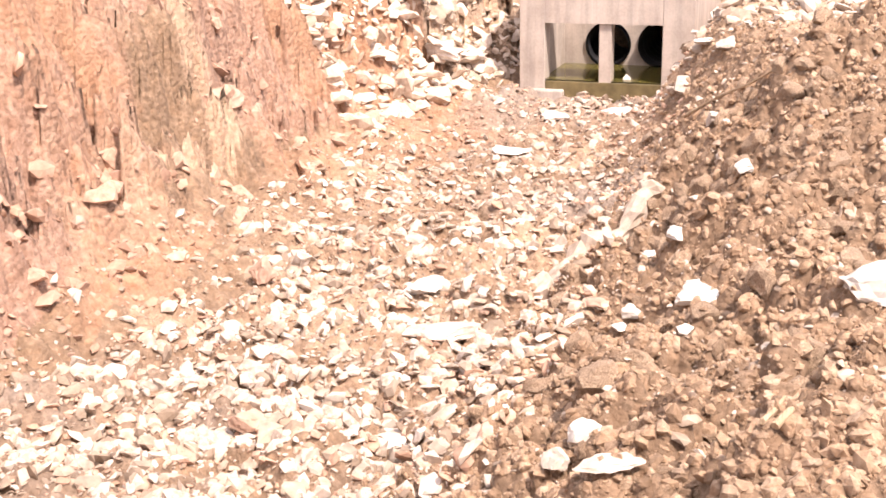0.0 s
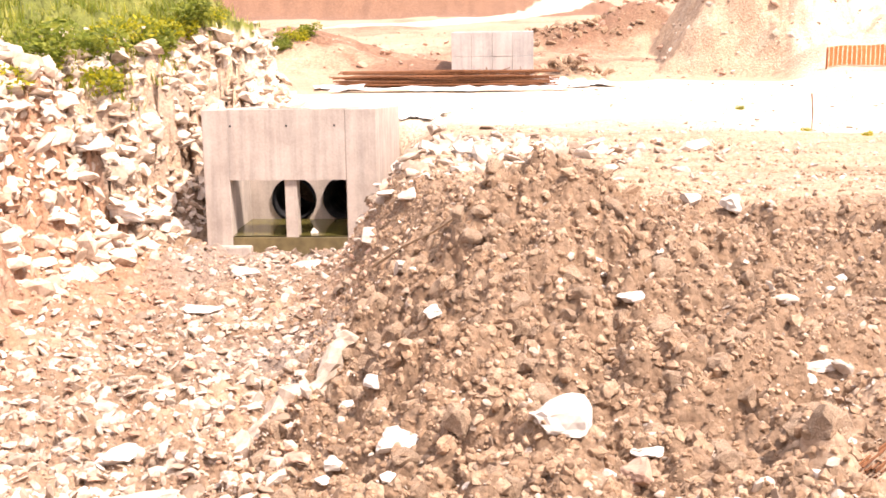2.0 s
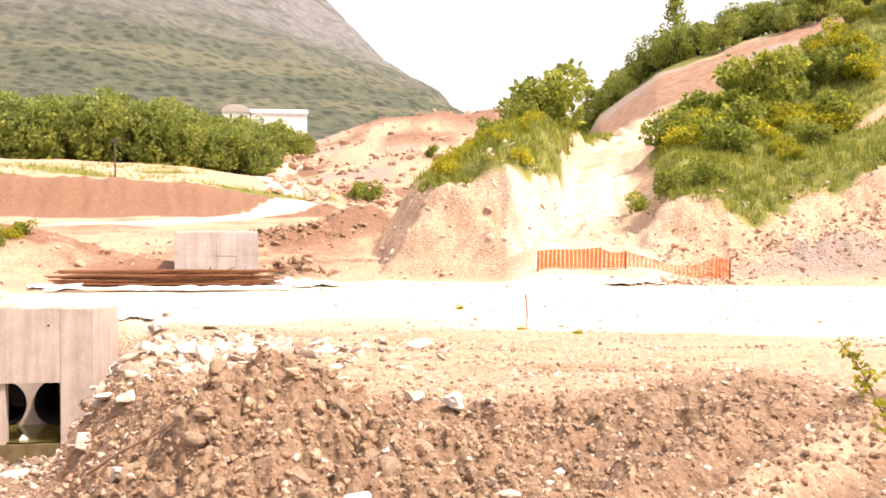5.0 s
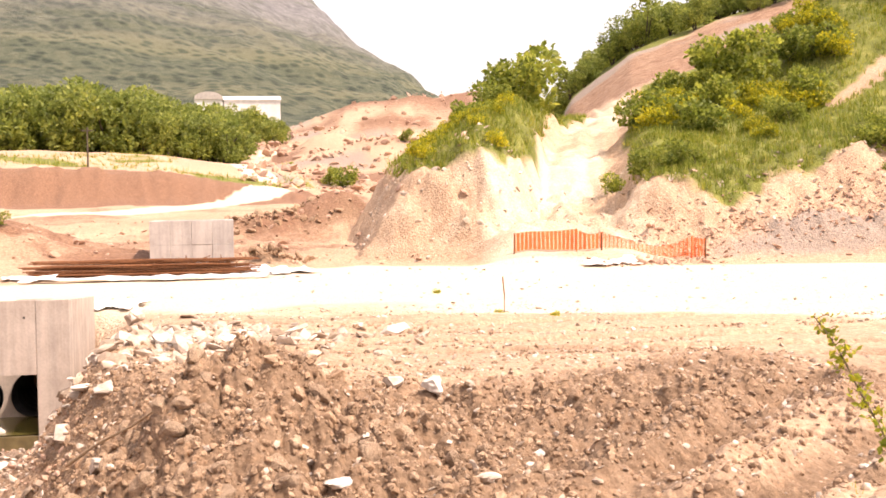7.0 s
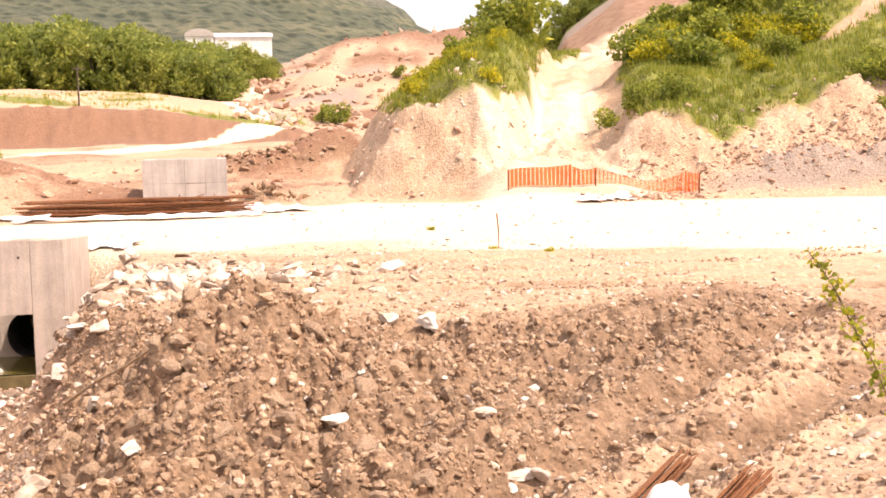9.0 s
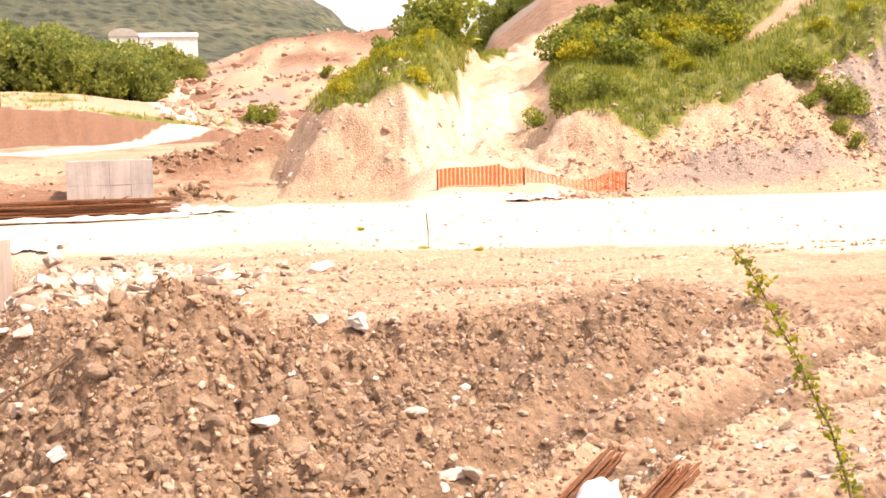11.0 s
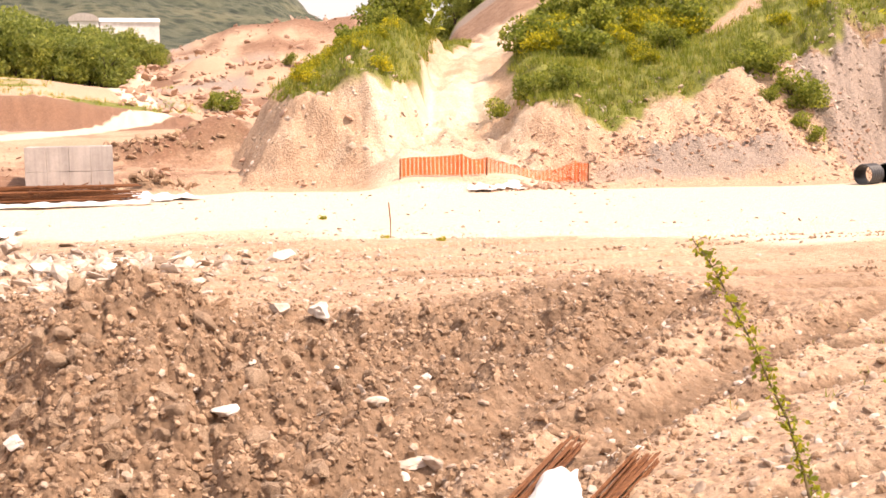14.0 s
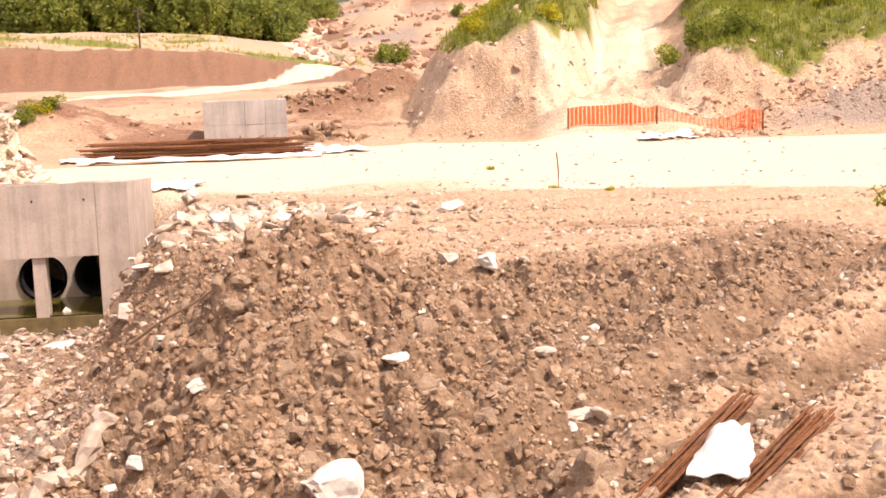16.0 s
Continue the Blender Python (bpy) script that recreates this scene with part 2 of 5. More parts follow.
def noise_node(nt, scale, detail=6.0, rough=0.6, space="Object", stretch=None):
    co = nt.nodes.new("ShaderNodeTexCoord")
    n = nt.nodes.new("ShaderNodeTexNoise")
    n.inputs["Scale"].default_value, n.inputs["Detail"].default_value, n.inputs["Roughness"].default_value = scale, detail, rough
    src = co.outputs[space]
    if stretch:
        mp = nt.nodes.new("ShaderNodeMapping")
        mp.inputs["Scale"].default_value = stretch
        nt.links.new(src, mp.inputs["Vector"])
        src = mp.outputs["Vector"]
    nt.links.new(src, n.inputs["Vector"])
    return n.outputs["Fac"]


def ramp_node(nt, fac, stops):
    r = nt.nodes.new("ShaderNodeValToRGB")
    while len(r.color_ramp.elements) < len(stops):
        r.color_ramp.elements.new(0.5)
    for e, (p, c) in zip(r.color_ramp.elements, stops):
        e.position, e.color = p, (*c, 1)
    nt.links.new(fac, r.inputs["Fac"])
    return r.outputs["Color"]


def mix_node(nt, a, b, fac, blend="MIX"):
    m = nt.nodes.new("ShaderNodeMix")
    m.data_type, m.blend_type = "RGBA", blend
    for value, key in ((fac, 0), (a, 6), (b, 7)):
        if isinstance(value, (int, float)):
            m.inputs[key].default_value = value
        elif isinstance(value, tuple):
            m.inputs[key].default_value = (*value, 1)
        else:
            nt.links.new(value, m.inputs[key])
    return m.outputs[2]


def bump(nt, p, fac, strength, distance):
    b = nt.nodes.new("ShaderNodeBump")
    b.inputs["Strength"].default_value, b.inputs["Distance"].default_value = strength, distance
    nt.links.new(fac, b.inputs["Height"])
    nt.links.new(b.outputs["Normal"], p.inputs["Normal"])


def simple(name, dark, light, scale=8.0, rough=0.8, metal=0.0, strength=0.3, distance=0.01, per_island=0.0, stretch=None, detail=6.0):
    m, nt, p = material(name, rough, metal)
    fac = noise_node(nt, scale, detail, stretch=stretch)
    col = ramp_node(nt, fac, [(0.3, dark), (0.7, light)])
    coarse = ramp_node(nt, noise_node(nt, scale * 0.13, 3.0), [(0.35, (0.72, 0.72, 0.72)), (0.65, (1.1, 1.1, 1.1))])
    col = mix_node(nt, col, coarse, 0.6, "MULTIPLY")
    if per_island:
        geo = nt.nodes.new("ShaderNodeNewGeometry")
        tone = ramp_node(nt, geo.outputs["Random Per Island"], [(0.0, (1 - per_island, 1 - per_island * 1.15, 1 - per_island * 1.3)), (0.35, (0.98, 0.9, 0.82)), (0.7, (1.02, 1.0, 0.97)), (1.0, (1 + per_island * 0.45,) * 3)])
        col = mix_node(nt, col, tone, 1.0, "MULTIPLY")
    nt.links.new(col, p.inputs["Base Color"])
    if strength:
        bump(nt, p, fac, strength, distance)
    return m


def leafy(name, a, b, c, seed_scale=0.5):
    """Leaves: three greens by clump and by leaf, slightly see-through."""
    m, nt, p = material(name, 0.55)
    geo = nt.nodes.new("ShaderNodeNewGeometry")
    info = nt.nodes.new("ShaderNodeObjectInfo")
    col = ramp_node(nt, geo.outputs["Random Per Island"], [(0.0, a), (0.55, b), (1.0, c)])
    tone = ramp_node(nt, info.outputs["Random"], [(0.0, (0.8, 0.82, 0.75)), (1.0, (1.15, 1.1, 1.0))])
    col = mix_node(nt, col, tone, 1.0, "MULTIPLY")
    patch = ramp_node(nt, noise_node(nt, seed_scale, 3.0), [(0.35, (0.75, 0.8, 0.8)), (0.7, (1.2, 1.12, 0.9))])
    col = mix_node(nt, col, patch, 0.8, "MULTIPLY")
    nt.links.new(col, p.inputs["Base Color"])
    tr = nt.nodes.new("ShaderNodeBsdfTranslucent")
    nt.links.new(col, tr.inputs["Color"])
    mx = nt.nodes.new("ShaderNodeMixShader")
    mx.inputs[0].default_value = 0.58
    out = nt.nodes["Material Output"]
    nt.links.new(p.outputs[0], mx.inputs[1])
    nt.links.new(tr.outputs[0], mx.inputs[2])
    nt.links.new(mx.outputs[0], out.inputs["Surface"])
    return m


def ground_material():
    m, nt, p = material("earth", 0.95)
    fine = noise_node(nt, 9.0, 8.0, 0.7)
    mid = noise_node(nt, 1.3, 6.0, 0.62)
    wide = noise_node(nt, 0.11, 5.0, 0.6)
    grit = nt.nodes.new("ShaderNodeTexVoronoi")
    grit.inputs["Scale"].default_value = 14.0
    co = nt.nodes.new("ShaderNodeTexCoord")
    nt.links.new(co.outputs["Object"], grit.inputs["Vector"])

    def mask(name):
        a = nt.nodes.new("ShaderNodeAttribute")
        a.attribute_name = name
        return a.outputs["Fac"]

    def soft(name, spread=0.35):
        """A mask with a frayed edge."""
        add = nt.nodes.new("ShaderNodeMath")
        add.operation = "MULTIPLY_ADD"
        nt.links.new(mid, add.inputs[0])
        add.inputs[1].default_value = spread * 2
        off = nt.nodes.new("ShaderNodeMath")
        off.operation = "SUBTRACT"
        nt.links.new(mask(name), off.inputs[0])
        off.inputs[1].default_value = spread
        nt.links.new(off.outputs[0], add.inputs[2])
        r = nt.nodes.new("ShaderNodeMapRange")
        r.inputs["From Min"].default_value, r.inputs["From Max"].default_value = 0.3, 0.7
        nt.links.new(add.outputs[0], r.inputs["Value"])
        return r.outputs["Result"]

    soil = ramp_node(nt, fine, [(0.25, (0.27, 0.178, 0.118)), (0.5, (0.42, 0.30, 0.215)), (0.75, (0.58, 0.455, 0.345))])
    brown = ramp_node(nt, fine, [(0.25, (0.13, 0.076, 0.044)), (0.55, (0.245, 0.160, 0.102)), (0.8, (0.43, 0.30, 0.205))])
    red = ramp_node(nt, fine, [(0.25, (0.11, 0.052, 0.030)), (0.5, (0.205, 0.108, 0.066)), (0.75, (0.34, 0.20, 0.13))])
    pale = ramp_node(nt, fine, [(0.25, (0.50, 0.40, 0.30)), (0.75, (0.70, 0.60, 0.48))])
    pink = ramp_node(nt, fine, [(0.25, (0.19, 0.10, 0.065)), (0.5, (0.31, 0.19, 0.135)), (0.75, (0.50, 0.345, 0.265))])
    ochre = ramp_node(nt, fine, [(0.25, (0.25, 0.125, 0.07)), (0.75, (0.44, 0.265, 0.17))])
    scree = ramp_node(nt, fine, [(0.25, (0.17, 0.13, 0.105)), (0.75, (0.38, 0.31, 0.262))])
    green = ramp_node(nt, mid, [(0.3, (0.09, 0.105, 0.02)), (0.55, (0.17, 0.18, 0.035)), (0.75, (0.30, 0.26, 0.085))])
    col = mix_node(nt, soil, ramp_node(nt, wide, [(0.35, (0.86, 0.80, 0.74)), (0.65, (1.12, 1.08, 1.02))]), 0.8, "MULTIPLY")
    col = mix_node(nt, col, brown, soft("m_brown"))
    col = mix_node(nt, col, red, soft("m_red"))
    col = mix_node(nt, col, pink, soft("m_pink"))
    col = mix_node(nt, col, ochre, soft("m_ochre"))
    col = mix_node(nt, col, scree, soft("m_scree"))
    col = mix_node(nt, col, pale, soft("m_pale", 0.25))
    col = mix_node(nt, col, green, soft("m_green"))
    stones = ramp_node(nt, grit.outputs["Color"], [(0.55, (1.0, 1.0, 1.0)), (0.8, (1.25, 1.22, 1.18))])
    col = mix_node(nt, col, stones, 0.7, "MULTIPLY")
    nt.links.new(col, p.inputs["Base Color"])
    h = nt.nodes.new("ShaderNodeMath")
    h.operation = "MULTIPLY_ADD"
    nt.links.new(grit.outputs["Distance"], h.inputs[0])
    h.inputs[1].default_value = -0.6
    nt.links.new(fine, h.inputs[2])
    bump(nt, p, h.outputs[0], 0.8, 0.06)
    return m


EARTH = ground_material()
ROCK = simple("limestone", (0.32, 0.255, 0.205), (0.66, 0.585, 0.52), 6.0, 0.9, strength=0.5, distance=0.03, per_island=0.5)
ROCK_WHITE = simple("white_limestone", (0.56, 0.50, 0.44), (0.80, 0.76, 0.71), 7.0, 0.9, strength=0.5, distance=0.02)
ROCK_BROWN = simple("earthy_stone", (0.25, 0.165, 0.105), (0.50, 0.365, 0.26), 22.0, 0.97, strength=1.0, distance=0.03, per_island=0.35)
ROCK_PINK = simple("pink_stone", (0.36, 0.22, 0.16), (0.58, 0.41, 0.32), 6.0, 0.9, strength=0.5, distance=0.02, per_island=0.2)
ROCK_BANK = simple("bank_limestone", (0.44, 0.345, 0.275), (0.74, 0.655, 0.575), 6.0, 0.9, strength=0.5, distance=0.03, per_island=0.4)
ROCK_GREY = simple("grey_pink_stone", (0.22, 0.172, 0.145), (0.47, 0.40, 0.345), 6.0, 0.9, strength=0.5, distance=0.02, per_island=0.4)
LEAF_OAK = leafy("shrub_leaves", (0.13, 0.175, 0.034), (0.28, 0.335, 0.06), (0.46, 0.48, 0.10))
LEAF_BROOM = leafy("broom_leaves", (0.20, 0.235, 0.03), (0.44, 0.44, 0.038), (0.74, 0.62, 0.035))
LEAF_TREE = leafy("tree_leaves", (0.16, 0.20, 0.055), (0.30, 0.36, 0.085), (0.46, 0.49, 0.13), 0.25)
LEAF_YOUNG = leafy("young_leaves", (0.24, 0.29, 0.03), (0.42, 0.46, 0.05), (0.68, 0.60, 0.07), 2.0)
GRASS = leafy("grass_blades", (0.15, 0.20, 0.03), (0.29, 0.34, 0.05), (0.50, 0.46, 0.12), 0.4)
BARK = simple("bark", (0.05, 0.038, 0.028), (0.13, 0.10, 0.075), 14, 0.9)


# ---- mesh helpers ----
def mesh_of(name, verts, faces, mat, smooth=False):
    """A mesh from arrays: verts (n, 3); faces (m, 3 or 4)."""
    me = bpy.data.meshes.new(name)
    verts, faces = np.asarray(verts, dtype=np.float32), np.asarray(faces, dtype=np.int32)
    k = faces.shape[1]
    me.vertices.add(len(verts))
    me.vertices.foreach_set("co", verts.ravel())
    me.loops.add(faces.size)
    me.loops.foreach_set("vertex_index", faces.ravel())
    me.polygons.add(len(faces))
    me.polygons.foreach_set("loop_start", np.arange(0, faces.size, k, dtype=np.int32))
    me.polygons.foreach_set("use_smooth", np.full(len(faces), smooth))
    me.update(calc_edges=True)
    me.materials.append(mat)
    return me


def part(name, bm, mat, parent=None, label=""):
    """Links a bmesh as one mesh object under a thing or a part."""
    me = bpy.data.meshes.new(name)
    bmesh.ops.recalc_face_normals(bm, faces=bm.faces[:])
    bm.to_mesh(me)
    bm.free()
    me.materials.append(mat)
    ob = new(name, me)
    ob.parent = parent
    return tagged(ob, label)


def thing(name, label, category, group="", kind="", at=None):
    ob = new(name)
    if at is not None:
        ob.matrix_basis = at
    return tagged(ob, label, category, group, kind)


def box(bm, x0, x1, y0, y1, z0, z1, bevel=0.0, m=None):
    made = bmesh.ops.create_cube(bm, size=1)["verts"]
    for v in made:
        v.co = Vector((x0 + (v.co.x + 0.5) * (x1 - x0), y0 + (v.co.y + 0.5) * (y1 - y0), z0 + (v.co.z + 0.5) * (z1 - z0)))
    if bevel:
        edges = list({e for v in made for e in v.link_edges})
        made = bmesh.ops.bevel(bm, geom=edges, offset=bevel, segments=2, affect="EDGES", profile=0.5)["verts"]
        made = list({v for v in made} | {v for f in bm.faces for v in f.verts if v.is_valid and v in made})
    if m is not None:
        bmesh.ops.transform(bm, matrix=m, verts=[v for v in made if v.is_valid])


def tube(bm, pts, radii, sides=8, caps=True):
    """A round bar through points, with a radius at each."""
    rings = []
    for i, p in enumerate(pts):
        p = Vector(p)
        a, b = Vector(pts[max(i - 1, 0)]), Vector(pts[min(i + 1, len(pts) - 1)])
        q = (b - a).to_track_quat("Z", "Y")
        r = radii[i] if isinstance(radii, (list, tuple)) else radii
        rings.append([bm.verts.new(p + q @ Vector((r * math.cos(k * math.tau / sides), r * math.sin(k * math.tau / sides), 0))) for k in range(sides)])
    for a, b in zip(rings, rings[1:]):
        for k in range(sides):
            bm.faces.new((a[k], a[(k + 1) % sides], b[(k + 1) % sides], b[k]))
    if caps:
        bm.faces.new(rings[0][::-1])
        bm.faces.new(rings[-1])


# ---- ground: one sheet, finer where the camera stands ----
def polar(azimuths, radii):
    a, r = np.meshgrid(np.radians(azimuths), radii)
    x, y = (r * np.sin(a)).ravel(), (r * np.cos(a)).ravel()
    nr, na = len(radii), len(azimuths)
    i = np.arange(nr - 1)[:, None] * na + np.arange(na - 1)[None, :]
    faces = np.stack([i, i + 1, i + na + 1, i + na], -1).reshape(-1, 4)[:, ::-1]
    return x, y, faces


def build_ground():
    az = np.concatenate([np.arange(-180, -46, 2.0), np.arange(-42, 49, 0.12), np.arange(52, 180.1, 2.0)])
    rr = [0.0, 0.02]
    while rr[-1] < 900:
        r = rr[-1]
        rr.append(r * (1.25 if r < 1 else 1.06 if r < 4 else 1.0046 if r < 24 else 1.009 if r < 40 else 1.0042 if r < 57 else 1.012 if r < 130 else 1.05))
    x, y, faces = polar(az, np.array(rr))
    z = height(x, y)
    # the floor under the concrete box sinks
    z = np.where((x > -5.9) & (x < -2.9) & (y > 22.06) & (y < 25.9), np.minimum(z, -2.15), z)
    me = mesh_of("ground", np.stack([x, y, z], 1), faces, EARTH, True)
    r = np.hypot(x, y)
    s, n, t = bank_side(x, y), hill_in(x, y), trench_mask(x, y)
    d_track, _ = line_distance(x, y, TRACK)
    d_back, _ = line_distance(x, y, BACK_TRACK)
    right = (x > 3.5) & (y > 36)
    wob = fbm(x, y, 3, 3, 31)
    heap = np.clip(bell(x, y, -0.5, 10.6, 2.2, 4.0) * 1.7 + bell(x, y, 5.2, 13.4, 3.0, 1.7) * 1.1 + bell(x, y, 2.4, 11.0, 2.6, 2.4) * 0.85 + bell(x, y, -1.9, 16, 0.9, 3.2) * 0.9 + bell(x, y, -0.6, 5.2, 1.5, 2.4) * 0.9 + bell(x, y, 9.4, 9.0, 2.4, 1.8) * 0.8, 0, 1)
    road_near = np.interp(x, [-8, 2.7, 5.4, 7.8, 11.3, 14.1, 22], [27, 26, 24.2, 23.2, 20.6, 18.2, 14])
    road_far = np.interp(x, [-8, 4.5, 9.4, 15.4, 23.6, 40], [36, 42, 40, 38, 36.5, 42])
    pale = step(-2.2, 3.0, y - road_near + 1.6 * wob) * (1 - step(-0.6, 0.8, y - road_far + 0.4 * wob)) * (x > -9)
    pale = np.maximum(pale, (1 - step(1.0 + 1.4 * (y < 47), 2.4 + 2.0 * (y < 47), d_track)) * (0.5 + 0.25 * wob) * (y > 37))
    pale = np.maximum(pale, 1 - step(1.2, 2.2, d_back))
    pale = np.maximum(pale, right * (x < 12) * (n > 0.2) * (n < 5) * np.clip(0.22 + 0.35 * wob, 0.05, 0.5))
    slope_z = np.interp(x, [5, 10.5, 12.3, 14.2, 15.5, 18, 20, 24, 28, 40, 60], [3.2, 4.2, 7.5, 7.5, 3.6, 2.8, 4.2, 5.4, 4.6, 5.2, 5.4])
    green = right * step(-0.6, 0.6, n - slope_z + 0.8 * wob) * step(2.2, 3.0, d_track + 0.3 * wob + 1.1 * (x < 0.30 * y)) * (y < 98)
    bare = (x > 26) * step(10.0, 10.4, n + 0.5 * wob) * (1 - step(10.9, 11.5, n + 0.5 * wob)) * (1 - step(44, 48, x))
    ramp = step(96, 99, y + 2 * wob) * (1 - step(117, 120, y + 2 * wob)) * (x > 0.23 * y)
    green = green * (1 - bare) * (1 - ramp)
    green = np.maximum(green, right * (y > 60) * (x > 0.25 * y) * step(118, 121, y + 2 * wob))
    green = np.maximum(green, step(2.6, 3.6, s + 0.5 * wob) * (y < 45) * (1 - bell(x, y, -12, 32, 4, 5)))
    green = np.maximum(green, step(1.8, 2.3, z + 0.3 * wob) * (s > 0.3) * step(19, 21, y) * (y < 40))
    green = np.maximum(green, 0.75 * step(0.1, 0.6, fbm(x, y, 9, 3, 41)) * (y > 106) * (y < 150) * (x < 8))
    green = np.maximum(green, (y > 150) * (x < 2 - 0.02 * (y - 150)) * 1.0)
    red = (x < 9) * (y > 46) * (y < 107) * np.clip(0.35 + 0.6 * fbm(x, y, 9, 4, 42) + 0.9 * (y > 95) + 0.6 * bell(x, y, 5, 62, 6, 6), 0, 1)
    red = np.maximum(red, 0.6 * ramp * right)
    red = np.maximum(red, np.clip(1.5 * bell(x, y, -5.5, 48, 4.5, 4.5), 0, 0.9) * np.clip(0.8 + 0.5 * wob, 0.3, 1))
    red = np.maximum(red, 0.75 * step(-0.2, 0.5, fbm(x, y, 14, 4, 43)) * (y > 108) * (x > 2))
    brown = np.maximum(heap * 0.95, bell(x, y, -2.2, 40.4, 3.4, 0.9) + 0.75 * bell(x, y, -6.0, 45.5, 4.0, 1.6) * np.clip(0.8 + 0.8 * wob, 0.2, 1) + bell(x, y, 1.2, 42.6, 1.0, 1.0) + bell(x, y, 1.6, 58, 3.2, 1.8) + bell(x, y, 5.6, 60, 3.0, 2.4))
    brown = np.maximum(brown, right * (x > 25) * step(0.9, 0.2, np.abs(n - slope_z + 0.3)) * 1.0)
    brown = np.maximum(brown, t * (s < 0.4) * np.clip(0.7 + 0.4 * wob, 0.3, 0.95))
    for line in RAMPS:
        brown = np.maximum(brown, 0.85 * np.exp(-(line_distance(x, y, line)[0] / 0.4) ** 2))
    # level ruts browned: damp soil and rut shadow together in the colour
    brown = np.maximum(brown, 0.9 * rut_mask(x, y) * (r < 29) * (x > -2) * (1 - pale))
    brown = np.maximum(brown, 0.45 * step(0.0, 0.6, wob) * (r < 24) * (x > -2) * (y < 24))
    brown = np.maximum(brown, (s > -0.3) * (s < 3.6) * (y < 20) * step(0.05, 0.5, fbm(x * 1.4, y, 1.6, 4, 86) + 0.5 * step(1.3, 2.3, s)))
    pink = (s > 0.0) * (s < 3.4) * (y < 21) * np.clip(0.6 + 0.9 * fbm(x, y * 0.8, 1.2, 3, 44), 0, 1)
    ochre = (s > -0.6) * (s < 4) * (y < 34) * (1 - 0.8 * step(20, 22, y)) * np.clip(0.15 + 0.8 * fbm(x, y, 2.2, 3, 45) + 0.7 * step(15, 19, y) * (y < 21), 0, 1)
    ochre = np.maximum(ochre, 0.6 * bell(x, y, -6.1, 18.0, 1.2, 3.2) + 0.3 * step(-1.6, -0.4, s) * (s < 0.2) * (y < 20) * np.clip(0.7 + wob, 0, 1))
    ochre = np.maximum(ochre, 0.22 * right * (n < 6) * (n > 0.3) * np.clip(fbm(x, y, 3, 3, 48) + 0.4, 0, 1) * (x < 27))
    scree = np.maximum(t * np.clip(0.3 + 0.3 * wob, 0.1, 0.6) * (s < -0.6), right * (n > 0.3) * (n < slope_z - 0.7 + 0.25 * wob) * step(25.5, 27, x + 0.5 * wob))
    scree = np.maximum(scree, 0.8 * step(-0.1, 0.4, fbm(x, y, 12, 3, 47)) * (y > 108) * (x > 3) * (x < 60))
    scree = np.maximum(scree, 0.4 * (s > 0) * (s < 2.6) * step(19, 22, y) * (y < 32))
    scree = np.maximum(scree, bell(x, y, 20.8, 39.5, 5.0, 0.9))
    for key, value in (("m_pale", pale), ("m_green", green), ("m_red", red), ("m_brown", brown), ("m_pink", pink), ("m_ochre", ochre), ("m_scree", scree)):
        att = me.attributes.new(key, "FLOAT", "POINT")
        att.data.foreach_set("value", np.clip(value, 0, 1).astype(np.float32))
    tagged(new("ground", me), "dry stony earth of a building site with ruts and spoil", "ground", kind="structure")


build_ground()


def mountain_material():
    m, nt, p = material("mountain_scrub", 0.95)
    a = noise_node(nt, 0.085, 9.0, 0.78)
    b = noise_node(nt, 0.012, 6.0, 0.6, stretch=(0.5, 1.0, 4.0))
    dots = nt.nodes.new("ShaderNodeTexVoronoi")
    dots.inputs["Scale"].default_value = 0.14
    place = nt.nodes.new("ShaderNodeTexCoord")
    nt.links.new(place.outputs["Object"], dots.inputs["Vector"])
    green = ramp_node(nt, a, [(0.32, (0.075, 0.092, 0.066)), (0.5, (0.115, 0.135, 0.09)), (0.68, (0.185, 0.198, 0.135))])
    crowns = ramp_node(nt, dots.outputs["Distance"], [(0.25, (0.40, 0.50, 0.47)), (0.55, (1.18, 1.14, 1.08))])
    rock = ramp_node(nt, a, [(0.3, (0.13, 0.13, 0.14)), (0.5, (0.24, 0.235, 0.24)), (0.7, (0.40, 0.385, 0.38))])
    geo = nt.nodes.new("ShaderNodeTexCoord")
    sep = nt.nodes.new("ShaderNodeSeparateXYZ")
    nt.links.new(geo.outputs["Object"], sep.inputs[0])
    up = nt.nodes.new("ShaderNodeMapRange")
    up.inputs["From Min"].default_value, up.inputs["From Max"].default_value = 85, 170
    nt.links.new(sep.outputs["Z"], up.inputs["Value"])
    patch = nt.nodes.new("ShaderNodeMath")
    patch.operation = "MULTIPLY"
    nt.links.new(up.outputs["Result"], patch.inputs[0])
    nt.links.new(ramp_node(nt, b, [(0.36, (0, 0, 0)), (0.50, (1, 1, 1))]), patch.inputs[1])
    field = ramp_node(nt, b, [(0.48, (0, 0, 0)), (0.58, (0.8, 0.8, 0.8))])
    col = mix_node(nt, green, (0.20, 0.205, 0.13), field)
    col = mix_node(nt, col, crowns, 0.9, "MULTIPLY")
    col = mix_node(nt, col, rock, patch.outputs[0])
    nt.links.new(col, p.inputs["Base Color"])
    bump(nt, p, a, 1.0, 8.0)
    return m


